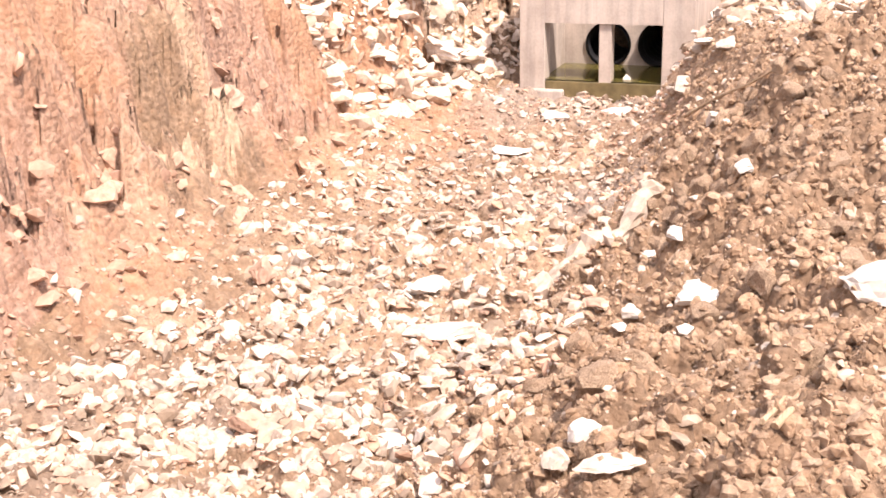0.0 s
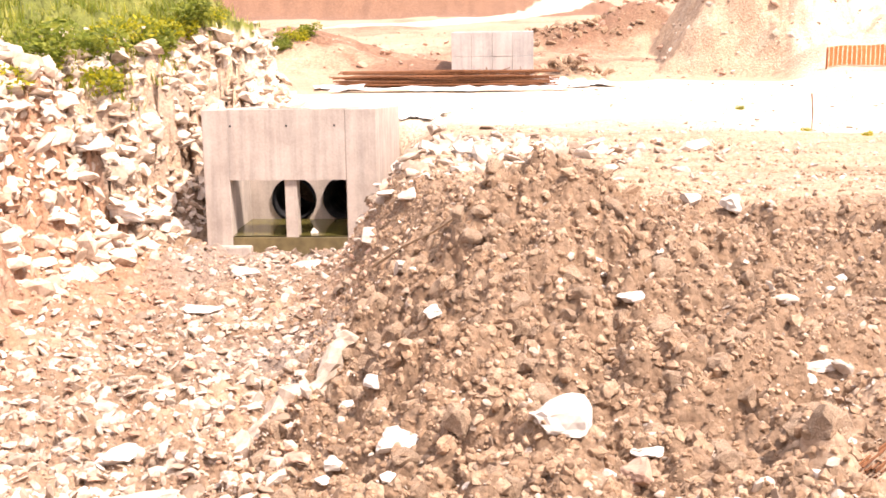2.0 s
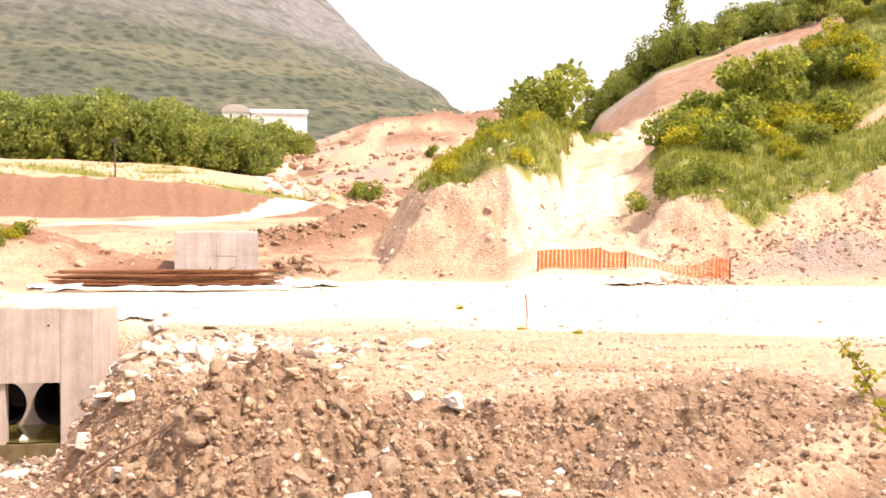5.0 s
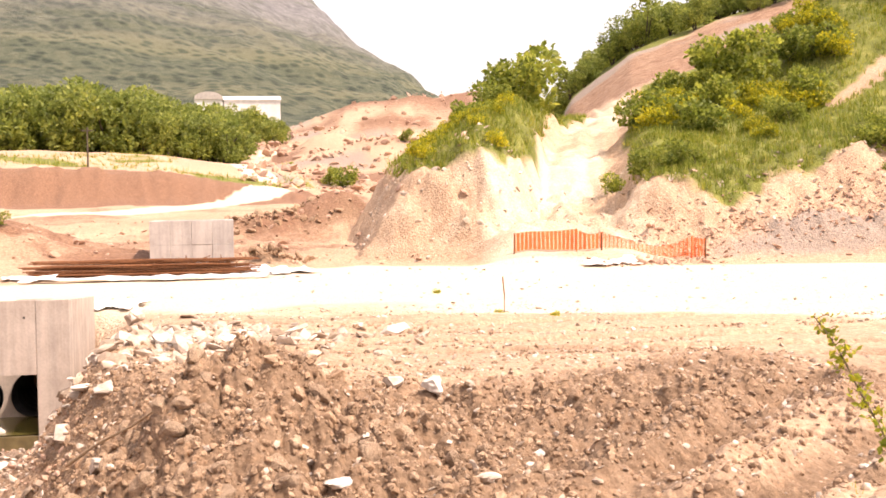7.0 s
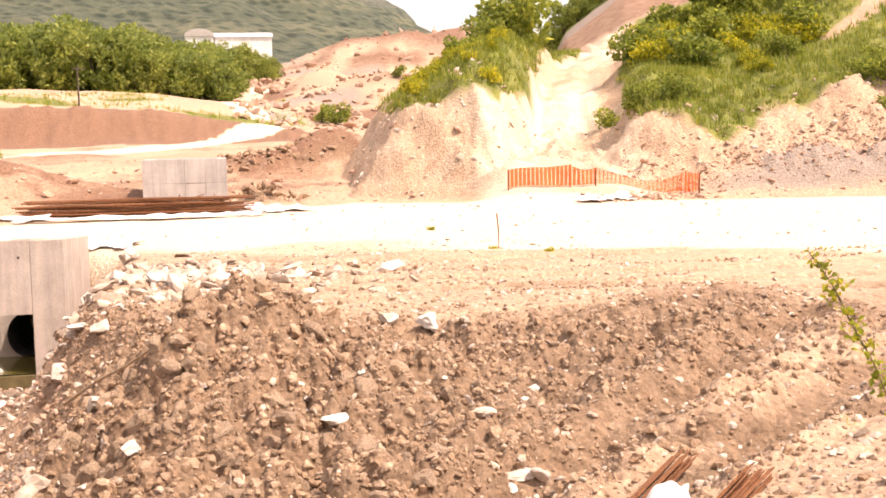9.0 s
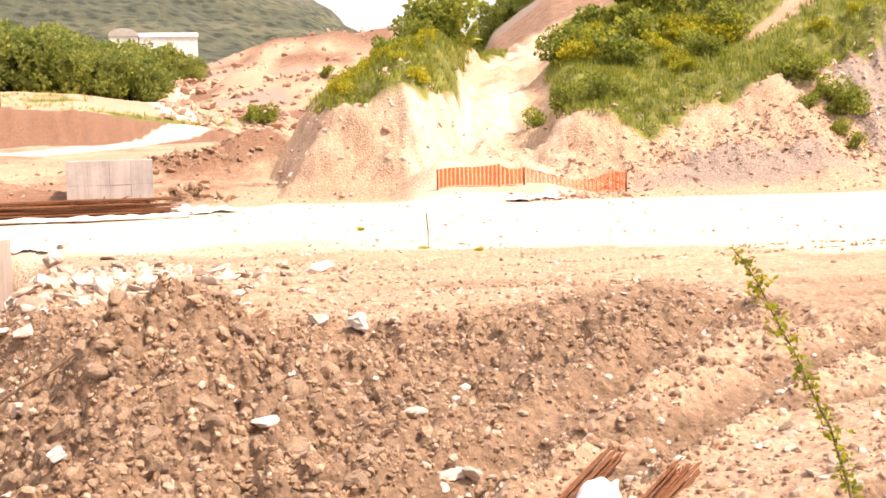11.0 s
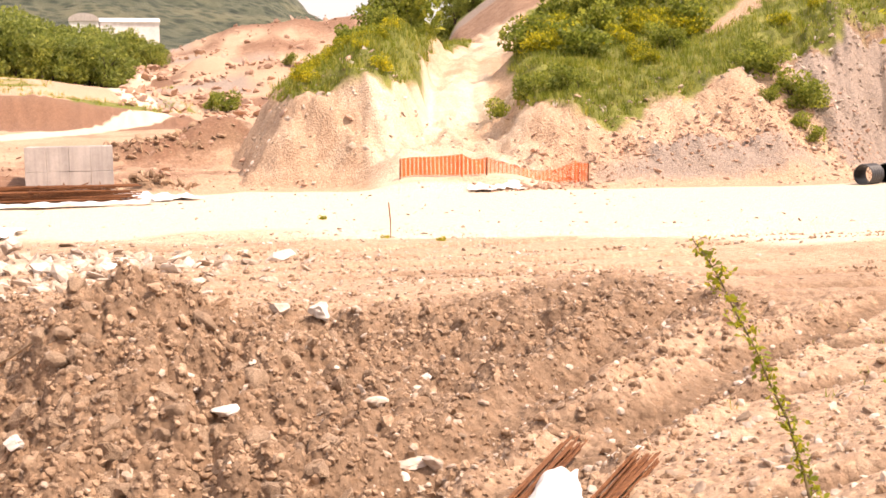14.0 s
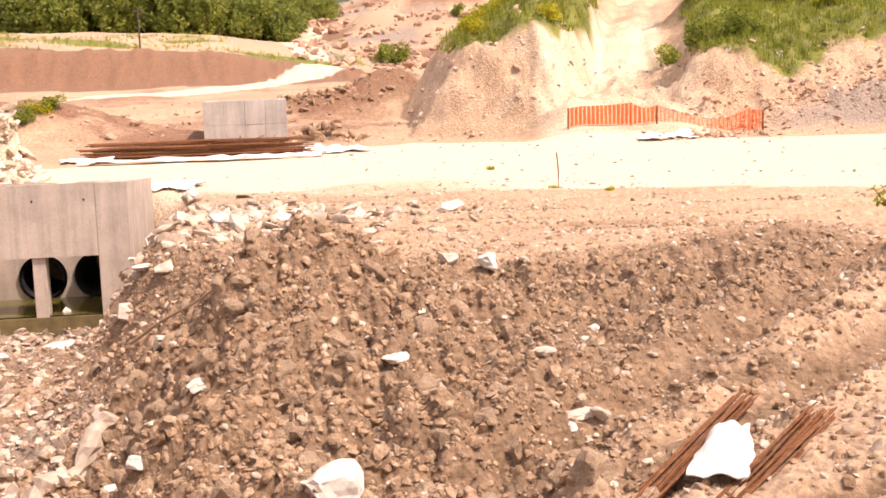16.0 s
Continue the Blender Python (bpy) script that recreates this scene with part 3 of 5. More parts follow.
def build_mountain():
    xs, ys = np.linspace(-1100, 420, 230), np.linspace(420, 2300, 150)
    x, y = (g.ravel() for g in np.meshgrid(xs, ys))
    crest = np.interp(x, [-1100, -500, -200, -60, 45, 85, 148, 180, 260], [620, 560, 430, 330, 242, 210, 132, 70, 5])
    z = crest * np.interp(y, [420, 600, 900, 1250, 1500, 2300], [0.02, 0.16, 0.5, 1.0, 1.06, 0.7])
    z = z + 26 * fbm(x, y, 260, 6, 51) * step(450, 800, y) + 5 * fbm(x, y, 40, 4, 52) * step(430, 600, y) + 8
    ridge = np.abs(fbm(x * 1.6, y * 0.4, 190, 4, 53))
    z = z - 20 * (1 - ridge) * step(700, 1200, y) + 14 * step(700, 1200, y)
    n = len(xs)
    i = np.arange(len(ys) - 1)[:, None] * n + np.arange(n - 1)[None, :]
    faces = np.stack([i, i + 1, i + n + 1, i + n], -1).reshape(-1, 4)
    me = mesh_of("mountain", np.stack([x, y, z], 1), faces, mountain_material(), True)
    tagged(new("mountain", me), "scrub-covered mountain with a grey rocky shoulder", "mountain", kind="structure")


build_mountain()

# ---- concrete inlet box with two drain pipes ----
def concrete_material(name, a, b, streak):
    m, nt, p = material(name, 0.85)
    fine = noise_node(nt, 22.0, 6.0, 0.6)
    col = ramp_node(nt, noise_node(nt, 1.6, 6.0, 0.65), [(0.3, a), (0.7, b)])
    runs = ramp_node(nt, noise_node(nt, 2.2, 5.0, 0.6, stretch=(2.2, 2.2, 0.12)), [(0.36, (streak,) * 3), (0.58, (1.06, 1.05, 1.04))])
    col = mix_node(nt, col, runs, 0.8, "MULTIPLY")
    col = mix_node(nt, col, ramp_node(nt, fine, [(0.3, (0.88,) * 3), (0.7, (1.06,) * 3)]), 1.0, "MULTIPLY")
    nt.links.new(col, p.inputs["Base Color"])
    bump(nt, p, fine, 0.25, 0.01)
    return m


CONCRETE = concrete_material("concrete", (0.40, 0.335, 0.29), (0.56, 0.485, 0.43), 0.74)
CONCRETE_GREY = concrete_material("grey_concrete", (0.36, 0.33, 0.315), (0.50, 0.465, 0.445), 0.80)
WET_STONE = simple("wet_concrete", (0.11, 0.085, 0.04), (0.22, 0.17, 0.08), 5, 0.35)
PIPE_BLACK = simple("black_plastic", (0.018, 0.018, 0.02), (0.045, 0.045, 0.05), 5, 0.45)


def round_hole_wall(bm, x0, x1, z0, z1, y0, y1, holes, radius):
    """A wall across y with round holes; one cell of wall a hole."""
    cuts = [x0] + [(a[0] + b[0]) / 2 for a, b in zip(holes, holes[1:])] + [x1]
    sides = 40
    for (cx, cz), a, b in zip(holes, cuts, cuts[1:]):
        for y, flip in ((y0, False), (y1, True)):
            inner, outer = [], []
            for k in range(sides):
                u, v = math.cos(k * math.tau / sides), math.sin(k * math.tau / sides)
                inner.append(bm.verts.new((cx + radius * u, y, cz + radius * v)))
                reach = min(((b - cx) / u if u > 1e-6 else (a - cx) / u if u < -1e-6 else 1e9), ((z1 - cz) / v if v > 1e-6 else (z0 - cz) / v if v < -1e-6 else 1e9))
                outer.append(bm.verts.new((cx + reach * u, y, cz + reach * v)))
            for k in range(sides):
                q = (inner[k], outer[k], outer[(k + 1) % sides], inner[(k + 1) % sides])
                bm.faces.new(q if flip else q[::-1])


def slope_top(bm):
    """Lets the wall tops fall away towards the back."""
    for v in bm.verts:
        if v.co.z > 0.2:
            v.co.z -= 0.06 * v.co.y


def culvert():
    root = thing("concrete_culvert", "unfinished concrete inlet box with a posted opening, set in the trench", "culvert", at=pose(-4.39, 22, 0))
    z0, z1 = -2.25, 0.66
    bm = bmesh.new()
    box(bm, -1.61, -1.13, 0, 0.42, z0, z1, 0.015)
    box(bm, 1.04, 1.61, 0, 0.42, z0, z1, 0.015)
    box(bm, -1.128, 1.038, 0.002, 0.42, -0.64, z1 - 0.003)
    slope_top(bm)
    part("front_wall", bm, CONCRETE, root)
    bm = bmesh.new()
    box(bm, -0.12, 0.11, 0.05, 0.34, -2.1, -0.642, 0.012)
    part("post", bm, CONCRETE, root)
    bm = bmesh.new()
    box(bm, -1.127, 1.037, 0.03, 0.20, z0, -1.715, 0.01)
    part("sill", bm, WET_STONE, root, "wet brown concrete sill under the water")
    for a, b in ((-1.608, -1.20), (1.20, 1.608)):
        bm = bmesh.new()
        box(bm, a, b, 0.423, 4.0, z0, z1 - 0.002, 0.012)
        slope_top(bm)
        part("side_wall", bm, CONCRETE, root)
    bm = bmesh.new()
    round_hole_wall(bm, -1.195, 1.195, z0, z1 - 0.01, 1.95, 2.3, [(-0.32, -1.29), (0.72, -1.27)], 0.45)
    slope_top(bm)
    part("back_wall", bm, CONCRETE, root)
    for x, z in ((-0.32, -1.29), (0.72, -1.27)):
        bm = bmesh.new()
        for r, y0, y1 in ((0.452, 1.90, 8.0), (0.40, 1.90, 8.0)):
            tube(bm, [(x, y0 + i * (y1 - y0) / 30, z) for i in range(31)], [r - (0.02 if i % 2 and r < 0.45 else 0) for i in range(31)], 36, False)
        part("drain_pipe", bm, PIPE_BLACK, root, "black corrugated plastic drain pipe mouth")
    # form-tie holes on the face, as black discs standing in for the shade inside
    for x in (-1.08, -0.04, 0.85):
        bm = bmesh.new()
        tube(bm, [(x, -0.004, 0.36), (x, 0.05, 0.36)], 0.022, 10)
        part("tie_hole_disc", bm, PIPE_BLACK, root)
    # pour ledge low on the left pier
    bm = bmesh.new()
    box(bm, -1.5, -0.75, -0.16, 0.03, -2.2, -1.86, 0.03)
    part("footing", bm, CONCRETE, root)
    bm = bmesh.new()
    m, nt, p = material("pond_water", 0.06)
    p.inputs["Base Color"].default_value = (0.10, 0.085, 0.025, 1)
    p.inputs["IOR"].default_value = 1.33
    bump(nt, p, noise_node(nt, 9.0, 3.0), 0.12, 0.02)
    for v in ((-5.6, 22.06), (-3.2, 22.06), (-3.2, 23.98), (-5.6, 23.98)):
        bm.verts.new((*v, -1.69))
    bm.faces.new(bm.verts[:])
    tagged(part("water", bm, m), "still green-brown water standing in the culvert", "water", kind="structure")


culvert()


def far_block():
    root = thing("concrete_block", "grey cast concrete chamber with form-board joints", "concrete structure", at=pose(-1.32, 44.5, -0.05))
    for i, (a, b) in enumerate(((-1.48, -0.76), (-0.755, -0.005), (0.0, 0.72), (0.725, 1.48))):
        for c, d in ((0, 0.86), (0.865, 1.72)):
            bm = bmesh.new()
            dy = 0.006 * ((i * 7 + int(d > 1)) % 3)
            box(bm, a, b, dy, 0.35, c, d, 0.008)
            part("panel", bm, CONCRETE_GREY, root)
    for a, b in ((-1.478, -1.13), (1.13, 1.478)):
        bm = bmesh.new()
        box(bm, a, b, 0.353, 3.0, 0, 1.717, 0.01)
        part("side_wall", bm, CONCRETE_GREY, root)
    bm = bmesh.new()
    box(bm, -1.127, 1.127, 2.65, 3.0, 0, 1.715, 0.01)
    part("back_wall", bm, CONCRETE_GREY, root)


far_block()


# ---- stones ----
def rock_shape(seed, flat=0.5, long=1.4, detail=1):
    """A broken stone about 1 across: a ball hacked by planes."""
    r = np.random.default_rng(seed)
    bm = bmesh.new()
    bmesh.ops.create_icosphere(bm, subdivisions=detail, radius=0.5)
    v = np.array([p.co[:] for p in bm.verts])
    f = np.array([[p.index for p in q.verts] for q in bm.faces])
    bm.free()
    for _ in range(9 if detail < 3 else 15):
        n = r.normal(size=3)
        n /= np.linalg.norm(n)
        d = r.uniform(0.24, 0.42) if detail < 3 else r.uniform(0.22, 0.36)
        over = np.clip(v @ n - d, 0, None)
        v = v - over[:, None] * n
    v = v + r.normal(size=v.shape) * 0.012
    v = v * np.array([long * r.uniform(0.85, 1.15), 1.0, flat * r.uniform(0.8, 1.25)])
    return v, f


CLODS = []
for i in range(10):
    clod, clod_faces = rock_shape(200 + i, 0.8 + 0.05 * (i % 4), 1.0 + 0.08 * (i % 4))
    CLODS.append((clod * np.random.default_rng(800 + i).uniform(0.72, 1.18, (len(clod), 1)), clod_faces))
LUMPS = []
for i in range(8):
    lump, lump_faces = rock_shape(230 + i, 0.7 + 0.05 * (i % 4), 1.0 + 0.1 * (i % 4), 2)
    LUMPS.append((lump * (1 + 0.16 * fbm(lump[:, 0] * 4 + i * 9, lump[:, 1] * 4 + lump[:, 2] * 3, 1.0, 2, 90 + i)[:, None] + np.random.default_rng(820 + i).normal(0, 0.06, (len(lump), 1))), lump_faces))
SHAPES = [rock_shape(100 + i, 0.35 + 0.07 * (i % 6), 1.1 + 0.15 * (i % 5)) for i in range(14)]


def rotations(n, tilt, r):
    a, b, c = r.uniform(0, math.tau, n), r.normal(0, tilt, n), r.normal(0, tilt, n)
    ca, sa, cb, sb, cc, sc = np.cos(a), np.sin(a), np.cos(b), np.sin(b), np.cos(c), np.sin(c)
    rz = np.stack([np.stack([ca, -sa, 0 * a], -1), np.stack([sa, ca, 0 * a], -1), np.stack([0 * a, 0 * a, 1 + 0 * a], -1)], 1)
    rx = np.stack([np.stack([1 + 0 * a, 0 * a, 0 * a], -1), np.stack([0 * a, cb, -sb], -1), np.stack([0 * a, sb, cb], -1)], 1)
    ry = np.stack([np.stack([cc, 0 * a, sc], -1), np.stack([0 * a, 1 + 0 * a, 0 * a], -1), np.stack([-sc, 0 * a, cc], -1)], 1)
    return rz @ rx @ ry


STONE_MESHES = {}


def stone_mesh(k, mat, shapes):
    key = (k, mat.name, len(shapes))
    if key not in STONE_MESHES:
        STONE_MESHES[key] = mesh_of("stone", *shapes[k], mat)
    return STONE_MESHES[key]


def scatter(name, label, category, x, y, size, mat, tilt=0.45, sink=0.15, shapes=SHAPES, seed=1, lift=0.0, singles=0, group="", one="", single="stone"):
    """Many small stones as one object, lying on the ground."""
    r = np.random.default_rng(seed)
    n = len(x)
    z = height(x, y) + lift
    rot = rotations(n, tilt, r)
    kind = r.integers(0, len(shapes), n)
    if singles:
        big = np.argsort(-size)[:singles]
        for i in big:
            ob = new(single, stone_mesh(kind[i], mat, shapes))
            ob.matrix_basis = Matrix.Translation((x[i], y[i], z[i] + size[i] * (0.22 - sink))) @ Matrix(rot[i].tolist()).to_4x4() @ Matrix.Scale(size[i], 4)
            tagged(ob, one or label, single.replace("_", " "), group)
        kind[big] = -1
        label = "many " + label
    vs, fs, base = [], [], 0
    for k, (v, f) in enumerate(shapes):
        pick = np.nonzero(kind == k)[0]
        if not len(pick):
            continue
        p = np.einsum("nij,vj->nvi", rot[pick], v) * size[pick][:, None, None]
        p[:, :, 0] += x[pick][:, None]
        p[:, :, 1] += y[pick][:, None]
        p[:, :, 2] += (z[pick] + size[pick] * (0.22 - sink))[:, None]
        vs.append(p.reshape(-1, 3))
        fs.append((f[None] + (base + np.arange(len(pick)) * len(v))[:, None, None]).reshape(-1, 3))
        base += len(pick) * len(v)
    me = mesh_of(name, np.concatenate(vs), np.concatenate(fs), mat)
    return tagged(new(name, me), label, category, kind="stuff")


def sizes(n, low, high, r):
    """Many small, few large."""
    return low * (high / low) ** (r.random(n) ** 2.4)


def in_trench(n, r, y0=6.0, y1=22.0, x0=-7.2, x1=-2.0):
    """Points spread evenly by how near they lie."""
    y = y0 * (y1 / y0) ** r.random(n)
    return r.uniform(x0, x1, n), y


def build_rubble():
    r = np.random.default_rng(11)
    x, y = in_trench(20000, r)
    edge = np.minimum(-bank_side(x, y), 2.0)
    ok = (edge > -0.3) & (x < -2.0 - 0.9 * (y > 14) + 0.5 * r.normal(size=len(x))) & (r.random(len(x)) < np.clip(0.12 + 0.42 * edge + 0.55 * fbm(x, y, 1.7, 3, 84), 0.07, 1) * (1 - 0.75 * bell(x, y, -6.0, 18.5, 1.2, 3.0)))
    x, y = x[ok], y[ok]
    scatter("trench_rubble", "pale broken limestone rubble on the trench floor", "rubble", x, y, sizes(len(x), 0.035, 0.24, r), ROCK, 0.6, 0.16, seed=2, singles=140, group="trench stones", one="pale broken limestone piece on the trench floor")
    x, y = in_trench(5000, r)
    scatter("trench_gravel", "small earthy stones between the trench rubble", "gravel", x, y, sizes(len(x), 0.04, 0.16, r), ROCK_PINK, seed=3)
    # spoil mound clods
    n = 120000
    y = 3.0 * (19.5 / 3.0) ** r.random(n)
    x = r.uniform(-3.0, 7.5, n)
    keep = r.random(n) < np.clip(bell(x, y, -0.6, 10.8, 2.4, 4.2) * 1.5 + bell(x, y, 4.8, 13.2, 3.2, 1.5) * 0.8 + bell(x, y, 2.2, 11.6, 1.9, 2.2) * 0.5 + bell(x, y, -1.9, 16, 0.9, 3.0) + bell(x, y, -0.3, 5.4, 1.8, 3.0) * 1.2, 0.10, 1)
    x, y = x[keep], y[keep]
    scatter("spoil_clods", "brown earth clods on the dumped spoil mound", "earth clods", x, y, sizes(len(x), 0.022, 0.13, r), ROCK_BROWN, 0.8, 0.2, shapes=CLODS, seed=4, singles=120, group="spoil clods", one="brown earth clod on the dumped spoil mound", single="earth_clod")
    n = 1500
    x, y = r.normal(-0.3, 1.4, n), r.normal(10.2, 2.4, n)
    ok = (y > 5.5) & (y < 14.5) & (x > -2.6)
    x, y = x[ok], y[ok]
    scatter("mound_lumps", "large cracked lumps of brown earth on the spoil mound", "earth clods", x, y, sizes(len(x), 0.07, 0.30, r), ROCK_BROWN, 0.8, 0.30, shapes=LUMPS, seed=25, singles=240, group="mound lumps", one="large cracked lump of brown earth on the mound", single="earth_lump")
    n = 9000
    y = 5.0 * (26 / 5.0) ** r.random(n)
    x = r.uniform(-2.8, 7.5, n)
    scatter("spoil_stones", "small pale stones mixed in the spoil", "stones", x, y, sizes(n, 0.025, 0.12, r), ROCK, 0.6, 0.15, seed=5)
    # stone apron behind the mound and beside the box
    n = 900
    x, y = r.normal(-0.8, 1.6, n), r.normal(20.3, 1.7, n)
    ok = (x > -2.5) & (y > 16)
    x, y = x[ok], y[ok]
    scatter("apron_stones", "pale broken stones beside the concrete box", "stones", x, y, sizes(len(x), 0.10, 0.45, r), ROCK, seed=6)
    # slabs sliding down the bank left of the box
    n = 12000
    x, y = r.uniform(-10.5, -5.6, n), r.uniform(17.5, 31, n)
    s = bank_side(x, y)
    ok = (s > -0.2) & (s < 2.6) & ((x < -6.15) | (y > 26.2)) & ((height(x, y) < 1.9 + 0.3 * r.random(n)) | (y < 20))
    x, y = x[ok], y[ok]
    scatter("bank_slabs", "pale limestone slabs tumbled down the bank", "rock slabs", x, y, sizes(len(x), 0.08, 0.6, r), ROCK_BANK, 0.45, 0.24, seed=7, singles=110, group="bank slabs", one="pale limestone slab tumbled down the bank")
    n = 3200
    x, y = r.uniform(-10.5, -6.4, n), r.uniform(5, 20, n)
    s = bank_side(x, y)
    ok = (s > -0.4) & (s < 2.6) & (fbm(x * 1.5, y, 1.4, 2, 88) > -0.15)
    x, y = x[ok], y[ok]
    scatter("cliff_stones", "pink stones set in the cut bank", "stones", x, y, sizes(len(x), 0.05, 0.42, r), ROCK_PINK, 0.7, 0.24, seed=17, singles=80, group="cliff stones", one="pink stone set in the cut bank")
    # foot of the cut bank: scree, and stones on the cut faces
    n = 2600
    x, y = r.uniform(14, 34, n), r.normal(40.6, 1.0, n) + 0
    scatter("scree", "grey-pink scree at the foot of the cut bank", "scree", x, y, sizes(n, 0.06, 0.28, r), ROCK_PINK, seed=8)
    n = 2200
    x, y = r.uniform(5, 34, n), r.uniform(40, 52, n)
    n_in = hill_in(x, y)
    ok = (n_in > 0) & (n_in < 6)
    x, y = x[ok], y[ok]
    scatter("cut_stones", "stones showing in the cut bank", "stones", x, y, sizes(len(x), 0.06, 0.4, r), ROCK, 0.6, 0.25, seed=9)
    n = 9000
    x, y = r.uniform(23.5, 46, n), r.uniform(38, 52, n)
    n_in = hill_in(x, y)
    ok = (n_in > 0.1) & (n_in < 6) & (r.random(n) < step(23.5, 26.5, x))
    x, y = x[ok], y[ok]
    scatter("cliff_rubble", "grey-pink broken stone on the steep cut", "stones", x, y, sizes(len(x), 0.05, 0.26, r), ROCK_GREY, 0.7, 0.2, seed=18)
    # clods thrown up along the wheel ruts
    n = 5200
    row = r.integers(0, 9, n)
    x = r.uniform(-1.5, 15, n)
    y = 15.4 + row * 0.85 - 0.10 * x + 0.12 * r.normal(size=n) + 0.3 * np.sin(x * 0.5 + row)
    ok = fbm(x, y + row, 2.5, 2, 55) > 0.05
    x, y = x[ok], y[ok]
    scatter("rut_clods", "dry brown clods along the wheel ruts", "earth clods", x, y, sizes(len(x), 0.025, 0.11, r), ROCK_BROWN, 0.8, 0.1, shapes=CLODS, seed=19)
    n = 1500
    u = r.random(n)
    k = r.integers(0, 2, n)
    side = np.where(r.random(n) < 0.5, -0.46, 0.46) + 0.10 * r.normal(size=n)
    lines = [np.array(q) for q in RAMPS]
    x, y = (np.where(k == 0, np.interp(u * 5, range(6), lines[0][:, c]), np.interp(u * 5, range(6), lines[1][:, c])) for c in (0, 1))
    x, y = x + 0.72 * side, y - 0.69 * side
    scatter("ramp_clods", "brown clods along the curved wheel track", "earth clods", x, y, sizes(n, 0.025, 0.12, r), ROCK_BROWN, 0.8, 0.1, shapes=CLODS, seed=20)
    # open ground
    n = 700
    y = 15 * (40 / 15) ** r.random(n)
    x = r.uniform(-3, 16, n)
    scatter("loose_stones", "scattered small stones on the levelled ground", "stones", x, y, sizes(n, 0.03, 0.16, r), ROCK, seed=10)
    n = 1800
    y = 105 * (250 / 105) ** r.random(n)
    x = r.uniform(0.01, 0.25, n) * y
    scatter("heap_stones", "boulders and blocks on the distant spoil heaps", "stones", x, y, sizes(n, 0.25, 1.6, r), ROCK_PINK, 0.6, 0.1, seed=21)
    n = 900
    x, y = r.uniform(-12, 10, n), r.uniform(43, 75, n)
    scatter("field_stones", "stones on the rough ground behind the block", "stones", x, y, sizes(n, 0.08, 0.5, r), ROCK_PINK, seed=12)


build_rubble()


def big_rock(name, label, x, y, size, mat, seed, turn, flat=0.5, long=1.3, tilt=0.0, sink=0.12, group="loose boulders"):
    v, f = rock_shape(seed, flat, long, 3)
    r = np.random.default_rng(seed)
    v = v * (1 + 0.10 * np.sin(v[:, [1]] * 9 + r.uniform(0, 6)) * np.sin(v[:, [0]] * 11)) + r.normal(size=v.shape) * 0.003
    v[:, 2] -= v[:, 2].min()
    me = mesh_of(name, v * size, f, mat)
    ob = new(name, me)
    ob.matrix_basis = pose(x, y, ground_at(x, y) - sink * size, tilt, tilt * 0.5, turn)
    return tagged(ob, label, "rock", group)


